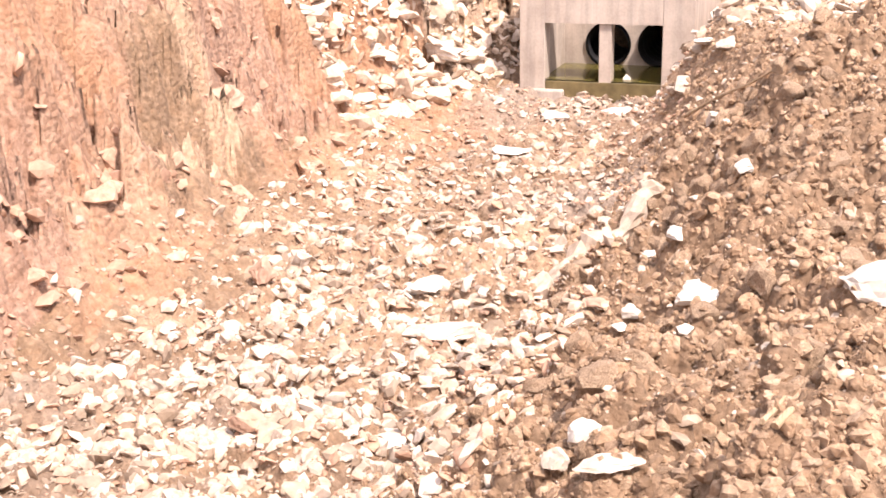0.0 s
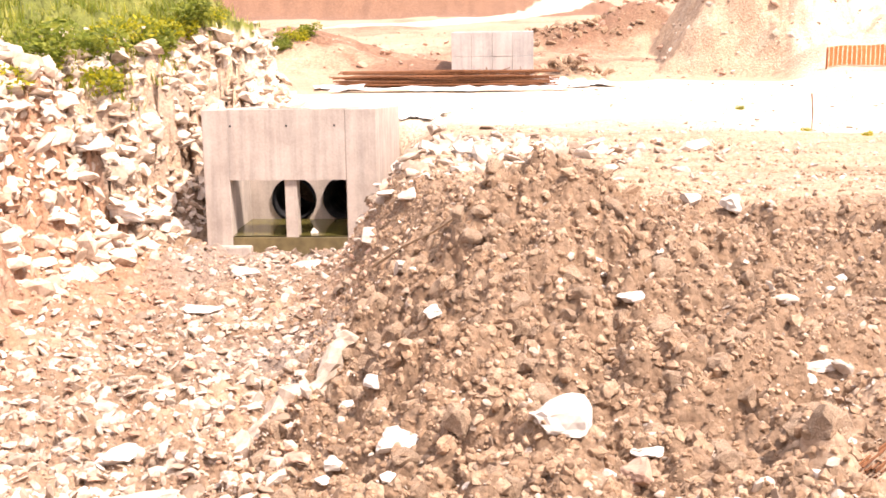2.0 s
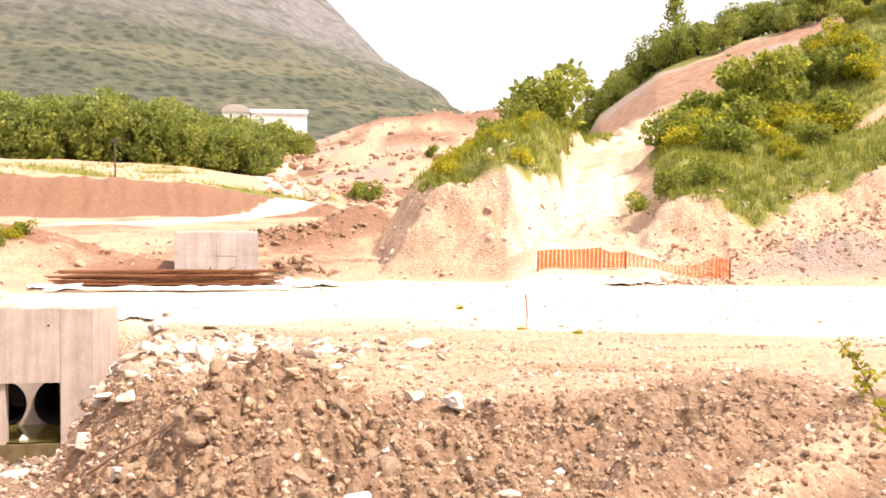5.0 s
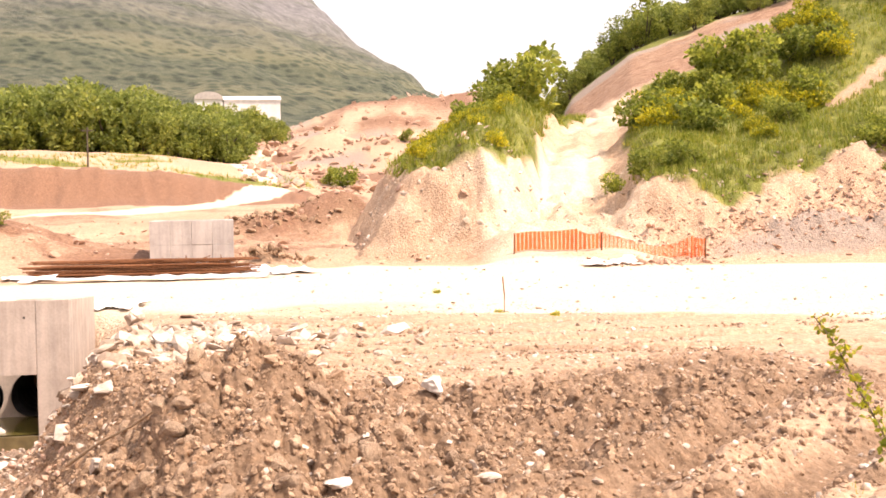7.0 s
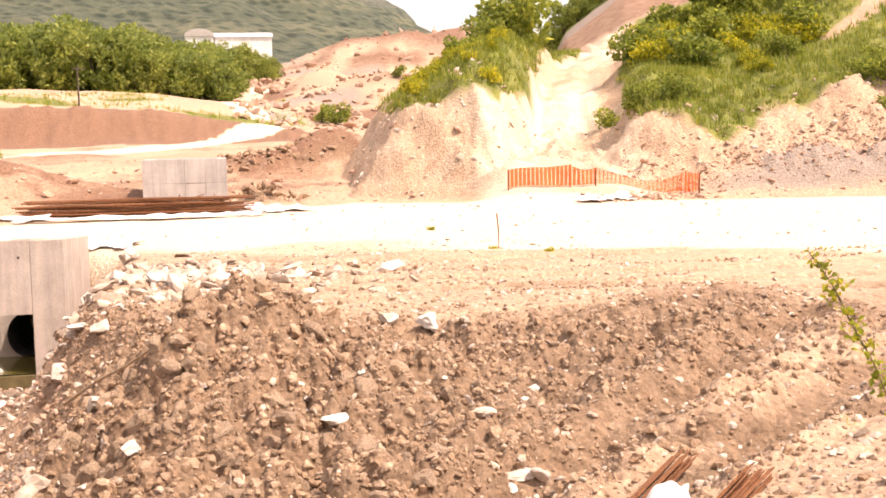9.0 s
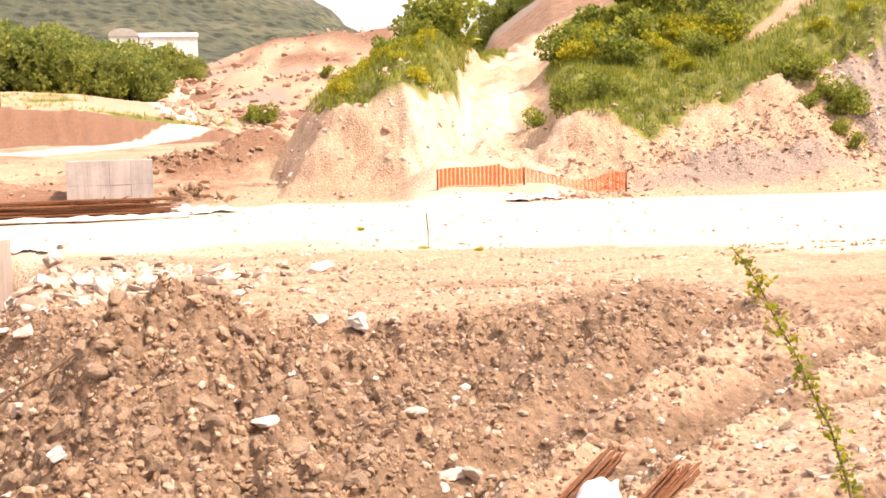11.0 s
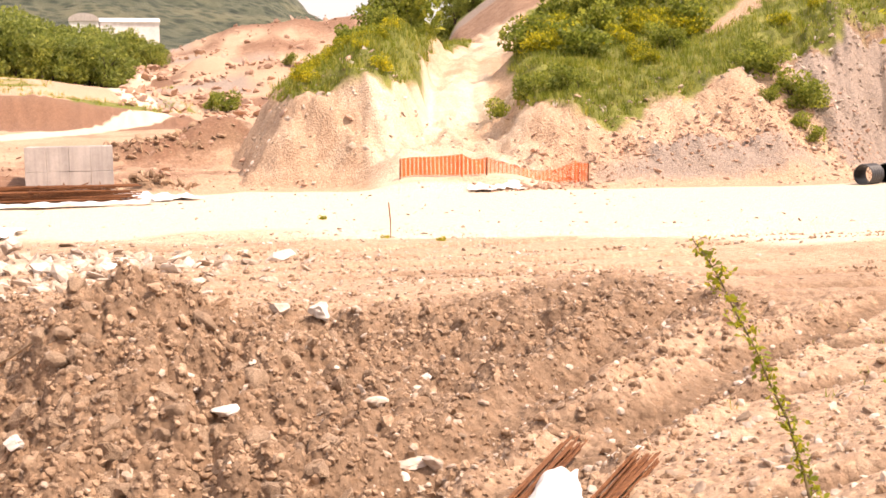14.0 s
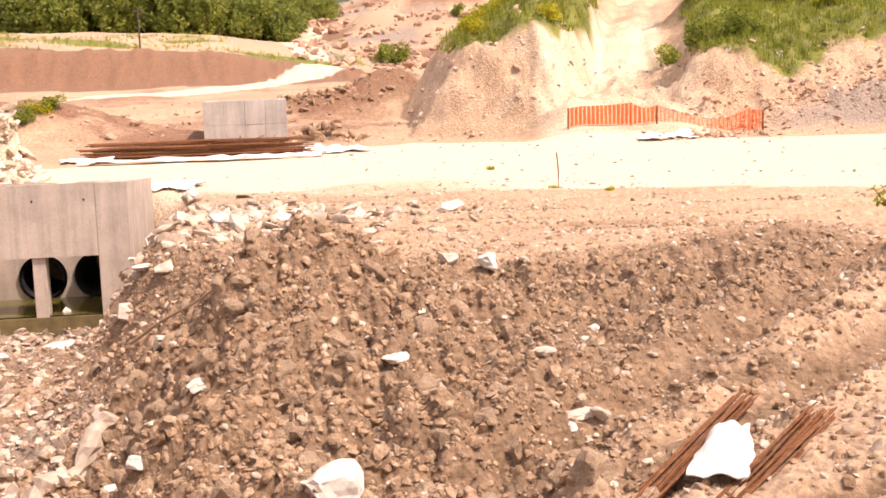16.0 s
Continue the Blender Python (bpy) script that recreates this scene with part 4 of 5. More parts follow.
for x, y, size, mat, seed, turn, flat, long, label in (
        (-0.95, 8.55, 0.36, ROCK_WHITE, 301, 8, 0.42, 1.6, "long white limestone rock on the spoil slope"),
        (0.18, 7.49, 0.46, ROCK_WHITE, 302, 30, 0.85, 1.1, "blocky white limestone boulder on the spoil"),
        (0.68, 7.24, 0.26, ROCK_PINK, 303, 50, 0.8, 1.1, "pinkish stone block beside the wheel track"),
        (0.80, 7.78, 0.2, ROCK_WHITE, 304, 20, 0.4, 1.6, "small white stone beside the wheel track"),
        (0.51, 7.31, 0.12, ROCK_WHITE, 334, 20, 0.7, 1.1, "small white stone beside the wheel track"),
        (-1.83, 9.43, 0.3, ROCK_PINK, 305, -12, 0.4, 1.6, "flat pink stone half buried in spoil"),
        (-1.52, 8.90, 0.2, ROCK_WHITE, 306, 70, 0.6, 1.2, "small white stone in the spoil"),
        (-1.55, 8.58, 0.18, ROCK_WHITE, 335, 30, 0.5, 1.2, "small white stone in the spoil"),
        (-1.66, 10.65, 0.22, ROCK_WHITE, 307, 40, 0.6, 1.4, "white stone in the spoil"),
        (-1.32, 9.76, 0.22, ROCK_WHITE, 308, 10, 0.6, 1.2, "white stone in the spoil"),
        (-0.93, 7.43, 0.13, ROCK_WHITE, 336, 10, 0.6, 1.3, "white stone in the spoil"),
        (-0.88, 10.76, 0.2, ROCK_WHITE, 337, 10, 0.6, 1.3, "white stone in the spoil"),
        (0.87, 10.39, 0.22, ROCK_WHITE, 338, 10, 0.4, 1.6, "flat white stone in the spoil"),
        (2.28, 13.91, 0.34, ROCK_WHITE, 309, 70, 0.95, 1.0, "upright white stone on the spoil ridge"),
        (1.85, 14.05, 0.34, ROCK, 310, 10, 0.6, 1.3, "grey stone on the spoil ridge"),
        (2.26, 9.34, 0.24, ROCK, 311, 10, 0.5, 1.5, "pale stone in the hollow"),
        (2.41, 9.28, 0.2, ROCK, 312, 60, 0.6, 1.2, "pale stone in the hollow"),
        (2.16, 9.20, 0.14, ROCK_WHITE, 313, 10, 0.8, 1.1, "small white stone in the hollow"),
        (2.17, 10.37, 0.26, ROCK, 314, 60, 0.5, 1.5, "pale stone in the hollow"),
        (0.85, 10.49, 0.2, ROCK_WHITE, 339, 5, 0.4, 1.6, "flat white stone on the spoil"),
        (2.94, 11.46, 0.18, ROCK_WHITE, 340, 5, 0.6, 1.2, "white stone on the spoil slope"),
        (-1.90, 17.19, 0.5, ROCK_WHITE, 315, 12, 0.35, 1.7, "long white slab beside the concrete box"),
        (-3.76, 20.73, 0.5, ROCK_WHITE, 316, 8, 0.3, 1.8, "white slab at the trench edge"),
        (-1.58, 16.51, 0.5, ROCK, 317, 50, 0.5, 1.5, "pale slab beside the concrete box"),
        (-4.73, 19.45, 0.5, ROCK_WHITE, 318, 0, 0.4, 1.5, "white slab below the culvert"),
        (-4.93, 17.17, 0.5, ROCK_WHITE, 325, 30, 0.4, 1.5, "white slab in the trench"),
        (-1.01, 19.29, 0.52, ROCK_WHITE, 323, 60, 0.9, 1.0, "white boulder on the apron"),
        (-0.08, 19.81, 0.5, ROCK_WHITE, 324, 10, 0.4, 1.6, "flat white boulder on the apron"),
        (-1.39, 13.15, 0.3, ROCK, 341, 40, 0.7, 1.2, "pale stone on the spoil mound"),
        (-0.87, 10.78, 0.2, ROCK_WHITE, 342, 40, 0.7, 1.2, "white stone on the spoil mound"),
        (-4.06, 11.26, 0.46, ROCK_WHITE, 327, 60, 0.4, 1.9, "long white stone in the trench"),
        (-3.41, 9.86, 0.55, ROCK, 328, 25, 0.35, 1.8, "pale slab in the trench"),
        (-5.79, 10.88, 0.4, ROCK_PINK, 329, 80, 0.9, 1.0, "ochre-stained stone at the bank foot"),
        (-5.70, 11.65, 0.34, ROCK, 343, 80, 0.8, 1.0, "pale stone in the trench"),
        (-7.68, 20.97, 1.0, ROCK_WHITE, 330, -38, 0.3, 1.9, "long white slab fallen from the bank"),
        (-7.32, 21.18, 1.0, ROCK_WHITE, 331, -35, 0.3, 1.8, "long white slab fallen from the bank"),
        (-7.11, 22.31, 0.9, ROCK_WHITE, 332, -20, 0.35, 1.7, "white slab fallen from the bank"),
        (-7.30, 21.56, 0.9, ROCK, 333, -40, 0.35, 1.7, "pale slab fallen from the bank"),
        (-7.99, 14.08, 0.6, ROCK_PINK, 344, 10, 0.6, 1.2, "pink block jutting from the cut bank"),
        (-3.29, 7.94, 0.5, ROCK, 345, 30, 0.35, 1.9, "pale slab in the trench"),
        (-1.22, 5.88, 0.26, ROCK_WHITE, 346, 60, 0.7, 1.2, "white stone in the spoil"),
        (-4.30, 7.69, 0.36, ROCK_PINK, 347, 60, 0.8, 1.0, "pink stone in the trench"),
        (-1.27, 5.36, 0.2, ROCK, 348, 60, 0.8, 1.1, "pale upright stone in the spoil"),
        (-0.88, 4.71, 0.2, ROCK, 349, 30, 0.4, 1.8, "long pale stone in the spoil"),
        (-3.85, 21.6, 0.42, ROCK_WHITE, 319, 30, 0.5, 1.3, "stone below the culvert sill"),
        (-4.02, 22.3, 0.18, ROCK_WHITE, 320, 0, 0.9, 1.0, "white stone standing in the water"),
        (-3.55, 22.4, 0.3, ROCK_WHITE, 321, 20, 0.5, 1.6, "white stone standing in the water"),
        (-1.9, 24.8, 0.5, ROCK, 322, 80, 0.8, 1.1, "rock against the concrete box")):
    ob = big_rock("rock", label, x, y, size, mat, seed, turn, flat, long)
    if "beside the concrete box" in label:
        ob.location.z -= 0.09
    if "water" in label:
        ob.location.z = -1.78


# ---- plants ----
def leaf_cloud(r, lobes, count, size, long=1.6):
    """Leaves as bent diamonds on the shells of several lobes (centre, radii)."""
    lobe = r.integers(0, len(lobes), count)
    c = np.array([q[0] for q in lobes])[lobe]
    rad = np.array([q[1] for q in lobes])[lobe]
    d = r.normal(size=(count, 3))
    d /= np.linalg.norm(d, axis=1)[:, None]
    p = c + d * rad * (0.55 + 0.5 * r.random(count)[:, None] ** 0.6)
    return leaves_at(r, p, d, size, long)


def leaves_at(r, p, outward, size, long=1.6):
    n = len(p)
    a = r.normal(size=(n, 3)) + outward * 0.6
    a /= np.linalg.norm(a, axis=1)[:, None]
    b = np.cross(a, r.normal(size=(n, 3)))
    b /= np.linalg.norm(b, axis=1)[:, None]
    up = np.cross(a, b)
    s = size * r.uniform(0.6, 1.4, n)[:, None]
    v = np.stack([p, p + (a * 0.5 * long + b * 0.5 + up * 0.12) * s, p + a * s * long, p + (a * 0.5 * long - b * 0.5 + up * 0.12) * s], 1)
    return v.reshape(-1, 3), np.arange(n * 4).reshape(-1, 4)


def shrub_meshes(seed, height_m, spread, count, size, mat, lobes=7, trunk=True):
    """Meshes (wood, leaves) of one shrub or tree standing at the origin."""
    r = np.random.default_rng(seed)
    centres = []
    for i in range(lobes):
        a = r.uniform(0, math.tau)
        d = spread * 0.36 * math.sqrt(r.random())
        z = height_m * r.uniform(0.16, 0.82)
        rad = spread * (r.uniform(0.20, 0.34) if lobes < 10 else r.uniform(0.10, 0.23))
        centres.append(((d * math.cos(a) * 1.3, d * math.sin(a) * 1.3, z), (rad, rad, rad * r.uniform(0.7, 1.0))))
    v, f = leaf_cloud(r, centres, count, size)
    v[:, 2] = np.maximum(v[:, 2], 0.02)
    leaves = mesh_of("crown", v, f, mat)
    bm = bmesh.new()
    for c, _ in centres[:5]:
        base = Vector((r.normal(0, 0.03) * spread, r.normal(0, 0.03) * spread, -0.15))
        mid = base.lerp(Vector(c), 0.5) + Vector((r.normal(0, 0.05) * spread, r.normal(0, 0.05) * spread, 0.1 * height_m))
        t = 0.018 * height_m
        tube(bm, [base, mid, c], [t, t * 0.7, t * 0.25], 6)
    wood = bpy.data.meshes.new("trunk")
    bm.to_mesh(wood)
    bm.free()
    wood.materials.append(BARK)
    return wood, leaves


def plant(meshes, name, label, category, group, x, y, scale, turn, z=None, squash=1.0):
    wood, leaves = meshes
    root = new(name)
    zz = float(height(np.array([x]), np.array([y]), False)[0]) if z is None else z
    root.matrix_basis = pose(x, y, zz - 0.05, 0, 0, turn) @ Matrix.Diagonal((scale, scale, scale * squash, 1))
    tagged(root, label, category, group)
    for nm, me in (("trunk", wood), ("crown", leaves)):
        ob = new(nm, me)
        ob.parent = root
    return root


TREES = [shrub_meshes(500 + i, 7.0, 6.0, 3200, 0.25, LEAF_TREE, 24) for i in range(4)]
SHRUBS = [shrub_meshes(520 + i, 2.0, 2.2, 1100, 0.15, LEAF_OAK, 8) for i in range(4)]
BROOMS = [shrub_meshes(540 + i, 1.3, 1.8, 1000, 0.12, LEAF_BROOM, 8) for i in range(4)]
BIG_SHRUB = shrub_meshes(560, 4.6, 5.4, 4200, 0.22, LEAF_OAK, 24)


def polar_xy(azimuth, distance):
    return distance * math.sin(radians(azimuth)), distance * math.cos(radians(azimuth))


def build_plants():
    r = random.Random(5)
    # belt of trees behind the field
    for i in range(96):
        y = 150 + 26 * (i % 4) / 3 + r.uniform(-3, 3)
        x = -66 + (i // 4) * 2.9 + r.uniform(-1.2, 1.2)
        if x > 1.2 - 0.03 * (y - 150):
            continue
        plant(TREES[i % 4], "tree", "leafy green roadside tree in a dense belt", "tree", "belt of trees", x, y, r.uniform(1.15, 1.5) * (0.8 if x > -10 else 1.0), r.uniform(0, 360))
    # low trees before the farm hall, where the belt thins out
    for i in range(14):
        x, y = polar_xy(0.2 + 2.3 * i / 13, r.uniform(200, 216))
        plant(TREES[i % 4], "tree", "low leafy tree at the thin end of the belt", "tree", "belt of trees", x, y, r.uniform(0.62, 0.85) * (1.1 - 0.03 * i), r.uniform(0, 360))
    # shrubs on the spur beside the climbing track
    for i in range(84):
        u = r.random()
        az = 7.2 + 7.6 * u
        d = 46 + 20 * r.random() * (0.25 + u)
        x, y = polar_xy(az, d)
        if line_distance(np.array([x]), np.array([y]), TRACK)[0][0] < 2.4 or float(hill_in(np.array([x]), np.array([y]))[0]) < 4.4:
            continue
        if r.random() < 0.8:
            plant(BROOMS[i % 4], "broom_shrub", "yellow-green flowering broom on the spur", "shrub", "shrubs on the spur", x, y, r.uniform(0.28, 0.55), r.uniform(0, 360))
        else:
            plant(SHRUBS[i % 4], "green_shrub", "dark green leafy shrub on the spur", "shrub", "shrubs on the spur", x, y, r.uniform(0.25, 0.55), r.uniform(0, 360))
    for az, d, s in ((14.0, 64, 1.75), (13.4, 62, 1.2), (12.2, 60, 0.8), (11.0, 57, 0.6)):
        x, y = polar_xy(az, d)
        plant(SHRUBS[int(d) % 4], "green_shrub", "tall green shrub at the top of the spur", "shrub", "shrubs on the spur", x, y, s, d * 40)
    # right slope: low shrubs above the cut, thicker higher up
    count = 0
    while count < 150:
        az = r.uniform(17, 49)
        d = r.uniform(44, 72 if az < 28 else 90)
        x, y = polar_xy(az, d)
        n = float(hill_in(np.array([x]), np.array([y]))[0])
        t = float(line_distance(np.array([x]), np.array([y]), TRACK)[0][0])
        if n < 4.8 or t < 3.0 or y > 84 or (x > 26 and 9.2 < n < 12.4):
            continue
        if n < 9 and r.random() < 0.75:
            continue
        count += 1
        pick = r.random()
        if pick < 0.74:
            plant(BROOMS[count % 4], "broom_shrub", "yellow-green broom on the grassy hillside", "shrub", "shrubs on the hillside", x, y, r.uniform(0.35, 0.85) * (1 if n > 9 else 0.6), r.uniform(0, 360))
        else:
            plant(SHRUBS[count % 4], "green_shrub", "green shrub on the grassy hillside", "shrub", "shrubs on the hillside", x, y, (r.uniform(0.4, 0.95) + 0.010 * max(n - 14, 0) * (az > 28)) * (1 if n > 9 else 0.55), r.uniform(0, 360))
    for az, d, s in ((23.4, 60, 0.70), (22.1, 59, 0.36)):
        x, y = polar_xy(az, d)
        plant(BIG_SHRUB, "round_bush", "large round dark green bush on the hillside", "bush", "round bushes", x, y, s, az * 31)
    # growth hanging over the shoulder of the cut
    for az, d, s in ((29.2, 50.6, 0.4), (29.9, 50.4, 0.5), (30.6, 50.0, 0.55), (31.2, 49.6, 0.5), (31.8, 49.4, 0.55), (32.3, 49.8, 0.45), (30.3, 48.6, 0.35), (31.6, 48.2, 0.35), (32.2, 48.0, 0.3), (20.6, 47.5, 0.5), (19.4, 47.2, 0.5), (18.0, 48.5, 0.45), (21.8, 47.8, 0.4)):
        x, y = polar_xy(az, d)
        plant(SHRUBS[int(az * 10) % 4], "green_shrub", "green shrub hanging over the cut bank", "shrub", "shrubs on the cut", x, y, s, az * 91)
    # shaded trees along the top right
    for i in range(62):
        x, y = polar_xy(r.uniform(30, 50), r.uniform(68, 92))
        plant(TREES[i % 4], "tree", "dark leafy tree at the top of the hillside", "tree", "hilltop trees", x, y, r.uniform(0.5, 0.8), r.uniform(0, 360))
    # trees above the bare ramp
    for i in range(64):
        az = 15.6 + 14 * (i / 64)
        d = r.uniform(128, 156)
        x, y = polar_xy(az, d)
        plant(TREES[i % 4], "tree", "tree above the bare earth ramp", "tree", "trees above the ramp", x, y, r.uniform(0.4, 0.7), r.uniform(0, 360))
    # left bank
    for az, d, s, yellow in ((-20.5, 24, 0.9, 1), (-19.4, 25, 1.0, 0), (-18.4, 26, 1.0, 1), (-17.4, 26.5, 0.9, 0), (-16.4, 27, 0.8, 1), (-15.4, 27.5, 0.7, 0), (-14.6, 28, 0.55, 1), (-19.9, 28, 1.1, 1), (-17.9, 29, 1.0, 0), (-16.0, 30, 0.7, 1), (-22, 24, 1.0, 0), (-24, 22, 0.9, 1), (-11.6, 46, 0.7, 0), (-10.8, 46.5, 0.7, 1), (-10.0, 47, 0.6, 0), (-12.6, 45.5, 0.8, 0)):
        x, y = polar_xy(az, d)
        pool = BROOMS if yellow else SHRUBS
        plant(pool[int(d * 10) % 4], "bank_shrub", "green and yellow shrub on top of the bank" if yellow else "green shrub on top of the bank", "shrub", "shrubs on the bank", x, y, s * (0.7 if yellow else 0.62), az * 77, None, 0.75)
    for az, d, s in ((4.7, 118, 0.8), (5.4, 116, 1.0), (8.3, 150, 0.7)):
        x, y = polar_xy(az, d)
        plant(SHRUBS[int(d) % 4], "green_shrub", "grey-green shrub among the spoil heaps", "shrub", "shrubs by the heaps", x, y, s, az * 90)
    for az, d in ((12.6, 24.3), (15.2, 23.8), (9.6, 30)):
        x, y = polar_xy(az, d)
        plant(BROOMS[0], "weed", "small dry weed on the levelled ground", "weed", "weeds on the ground", x, y, 0.1, az * 50)
    # conifer on the skyline
    x, y = polar_xy(19.6, 140)
    conifer(x, y)


def conifer(x, y):
    r = np.random.default_rng(77)
    z = float(height(np.array([x]), np.array([y]), False)[0])
    root = thing("conifer", "lone dark conifer on the skyline", "tree", at=pose(x, y, z))
    bm = bmesh.new()
    tube(bm, [(0, 0, -0.3), (0.1, 0, 4), (0, 0.1, 8.2)], [0.18, 0.12, 0.03], 7)
    part("trunk", bm, BARK, root)
    pts = []
    for k in range(11):
        zc = 2.0 + k * 0.56
        reach = (8.4 - zc) * 0.36 + 0.2
        for j in range(7):
            a = r.uniform(0, math.tau)
            for q in np.linspace(0.25, 1, 22):
                pts.append((reach * q * math.cos(a) + r.normal(0, 0.08), reach * q * math.sin(a) + r.normal(0, 0.08), zc + 0.25 * q + r.normal(0, 0.09)))
    p = np.array(pts)
    v, f = leaves_at(r, p, np.zeros_like(p), 0.2, 2.0)
    ob = new("crown", mesh_of("crown", v, f, LEAF_OAK))
    ob.parent = root


build_plants()


def blades(name, label, x, y, high, mat, seed, count=7):
    """Tufts of grass: thin leaning triangles."""
    r = np.random.default_rng(seed)
    n = len(x)
    z = height(x, y)
    a = r.uniform(0, math.tau, (n, count))
    lean = r.uniform(0.1, 0.6, (n, count)) * high[:, None]
    h = r.uniform(0.5, 1.1, (n, count)) * high[:, None]
    ox, oy = r.normal(0, 0.3, (n, count)) * high[:, None], r.normal(0, 0.3, (n, count)) * high[:, None]
    bx, by, bz = x[:, None] + ox, y[:, None] + oy, z[:, None] - 0.03 + 0 * ox
    w = 0.07 * high[:, None] + 0 * ox
    v = np.stack([np.stack([bx - w * np.sin(a), by + w * np.cos(a), bz], -1), np.stack([bx + w * np.sin(a), by - w * np.cos(a), bz], -1),
                  np.stack([bx + lean * np.cos(a), by + lean * np.sin(a), bz + h], -1)], 2).reshape(-1, 3)
    me = mesh_of(name, v, np.arange(len(v)).reshape(-1, 3), mat)
    tagged(new(name, me), label, "grass", kind="stuff")


def build_grass():
    r = np.random.default_rng(21)
    n = 50000
    az, d = np.radians(r.uniform(5, 50, n)), 44 + 56 * r.random(n) ** 1.3
    x, y = d * np.sin(az), d * np.cos(az)
    n_in, t = hill_in(x, y), line_distance(x, y, TRACK)[0]
    lim = np.interp(x, [5, 10.5, 12.3, 14.2, 15.5, 18, 20, 24, 28, 40, 60], [3.2, 4.2, 7.5, 7.5, 3.6, 2.8, 4.2, 5.4, 4.6, 5.2, 5.4])
    ok = (n_in > lim - 0.2) & (t + 1.1 * (x < 0.30 * y) > 2.6) & (y < 94) & ~((x > 26) & (n_in > 10.0) & (n_in < 11.0) & (x < 46))
    blades("hillside_grass", "long green and yellowed grass on the hillside", x[ok], y[ok], r.uniform(0.16, 0.42, ok.sum()), GRASS, 22)
    n = 11000
    x, y = r.uniform(-16, -5.5, n), r.uniform(4, 34, n)
    s = bank_side(x, y)
    ok = (s > 2.3 + 0.5 * r.random(n)) | ((s * 2 > 2.4) & (y > 22)) | ((height(x, y) > 2.0 + 0.3 * r.random(n)) & (s > 0.3) & (y > 20))
    blades("bank_grass", "green grass along the top of the bank", x[ok], y[ok], r.uniform(0.12, 0.36, ok.sum()), GRASS, 23)
    n = 1100
    x, y = r.normal(9.2, 1.5, n), r.normal(8.0, 1.2, n)
    blades("berm_grass", "weedy grass on the near bank", x, y, r.uniform(0.05, 0.13, n), GRASS, 24, 6)
    n = 5000
    x, y = r.uniform(-60, 8, n), r.uniform(106, 150, n)
    ok = fbm(x, y, 9, 3, 41) > 0.05
    blades("field_grass", "patchy grass on the field below the trees", x[ok], y[ok], r.uniform(0.2, 0.5, ok.sum()), GRASS, 25)


build_grass()


def sprig(name, label, pts, radius, seed, leaf, spacing, mat, side=0.10, thorny=False):
    """A thin branch with pinnate side leaves, growing along the points."""
    r = np.random.default_rng(seed)
    root = thing(name, label, "branch", "young branches by the camera", at=pose(*pts[0]))
    o = np.array(pts[0])
    p = np.array(pts) - o
    seg = np.linalg.norm(np.diff(p, axis=0), axis=1)
    run = np.concatenate([[0], np.cumsum(seg)])
    bm = bmesh.new()
    fine = [tuple(np.array([np.interp(q, run, p[:, k]) for k in range(3)]) + r.normal(0, 0.003, 3)) for q in np.linspace(0, run[-1], 16)]
    tube(bm, fine, [radius * (1 - 0.75 * i / 15) for i in range(16)], 7)
    part("stem", bm, TWIG, root)
    lp, lo = [], []
    twigs = bmesh.new()
    for q in np.arange(run[-1] * 0.16, run[-1], spacing):
        c = np.array([np.interp(q, run, p[:, k]) for k in range(3)])
        d = r.normal(size=3)
        d[2] = abs(d[2]) * 0.5
        d /= np.linalg.norm(d)
        long = side * r.uniform(0.5, 1.2)
        tube(twigs, [tuple(c), tuple(c + d * long * 0.6 + np.array([0, 0, 0.01])), tuple(c + d * long)], [radius * 0.25, radius * 0.2, radius * 0.1], 4)
        for u in np.linspace(0.15, 1.0, 7):
            lp.append(c + d * long * u + r.normal(0, 0.004, 3))
            lo.append(r.normal(size=3))
    part("twig_spray", twigs, TWIG, root)
    v, f = leaves_at(r, np.array(lp), np.array(lo) * 0.3, leaf, 1.7)
    ob = new("leaves", mesh_of("leaves", v, f, mat))
    ob.parent = root
    tagged(ob, "fresh yellow-green leaflets")
    return root


TWIG = simple("twig_bark", (0.10, 0.075, 0.04), (0.22, 0.17, 0.08), 40, 0.8)


def eye_point(azimuth, elevation, distance):
    a, e = radians(azimuth), radians(elevation)
    return (distance * math.sin(a), distance * math.cos(a), 2.3 + distance * math.tan(e))


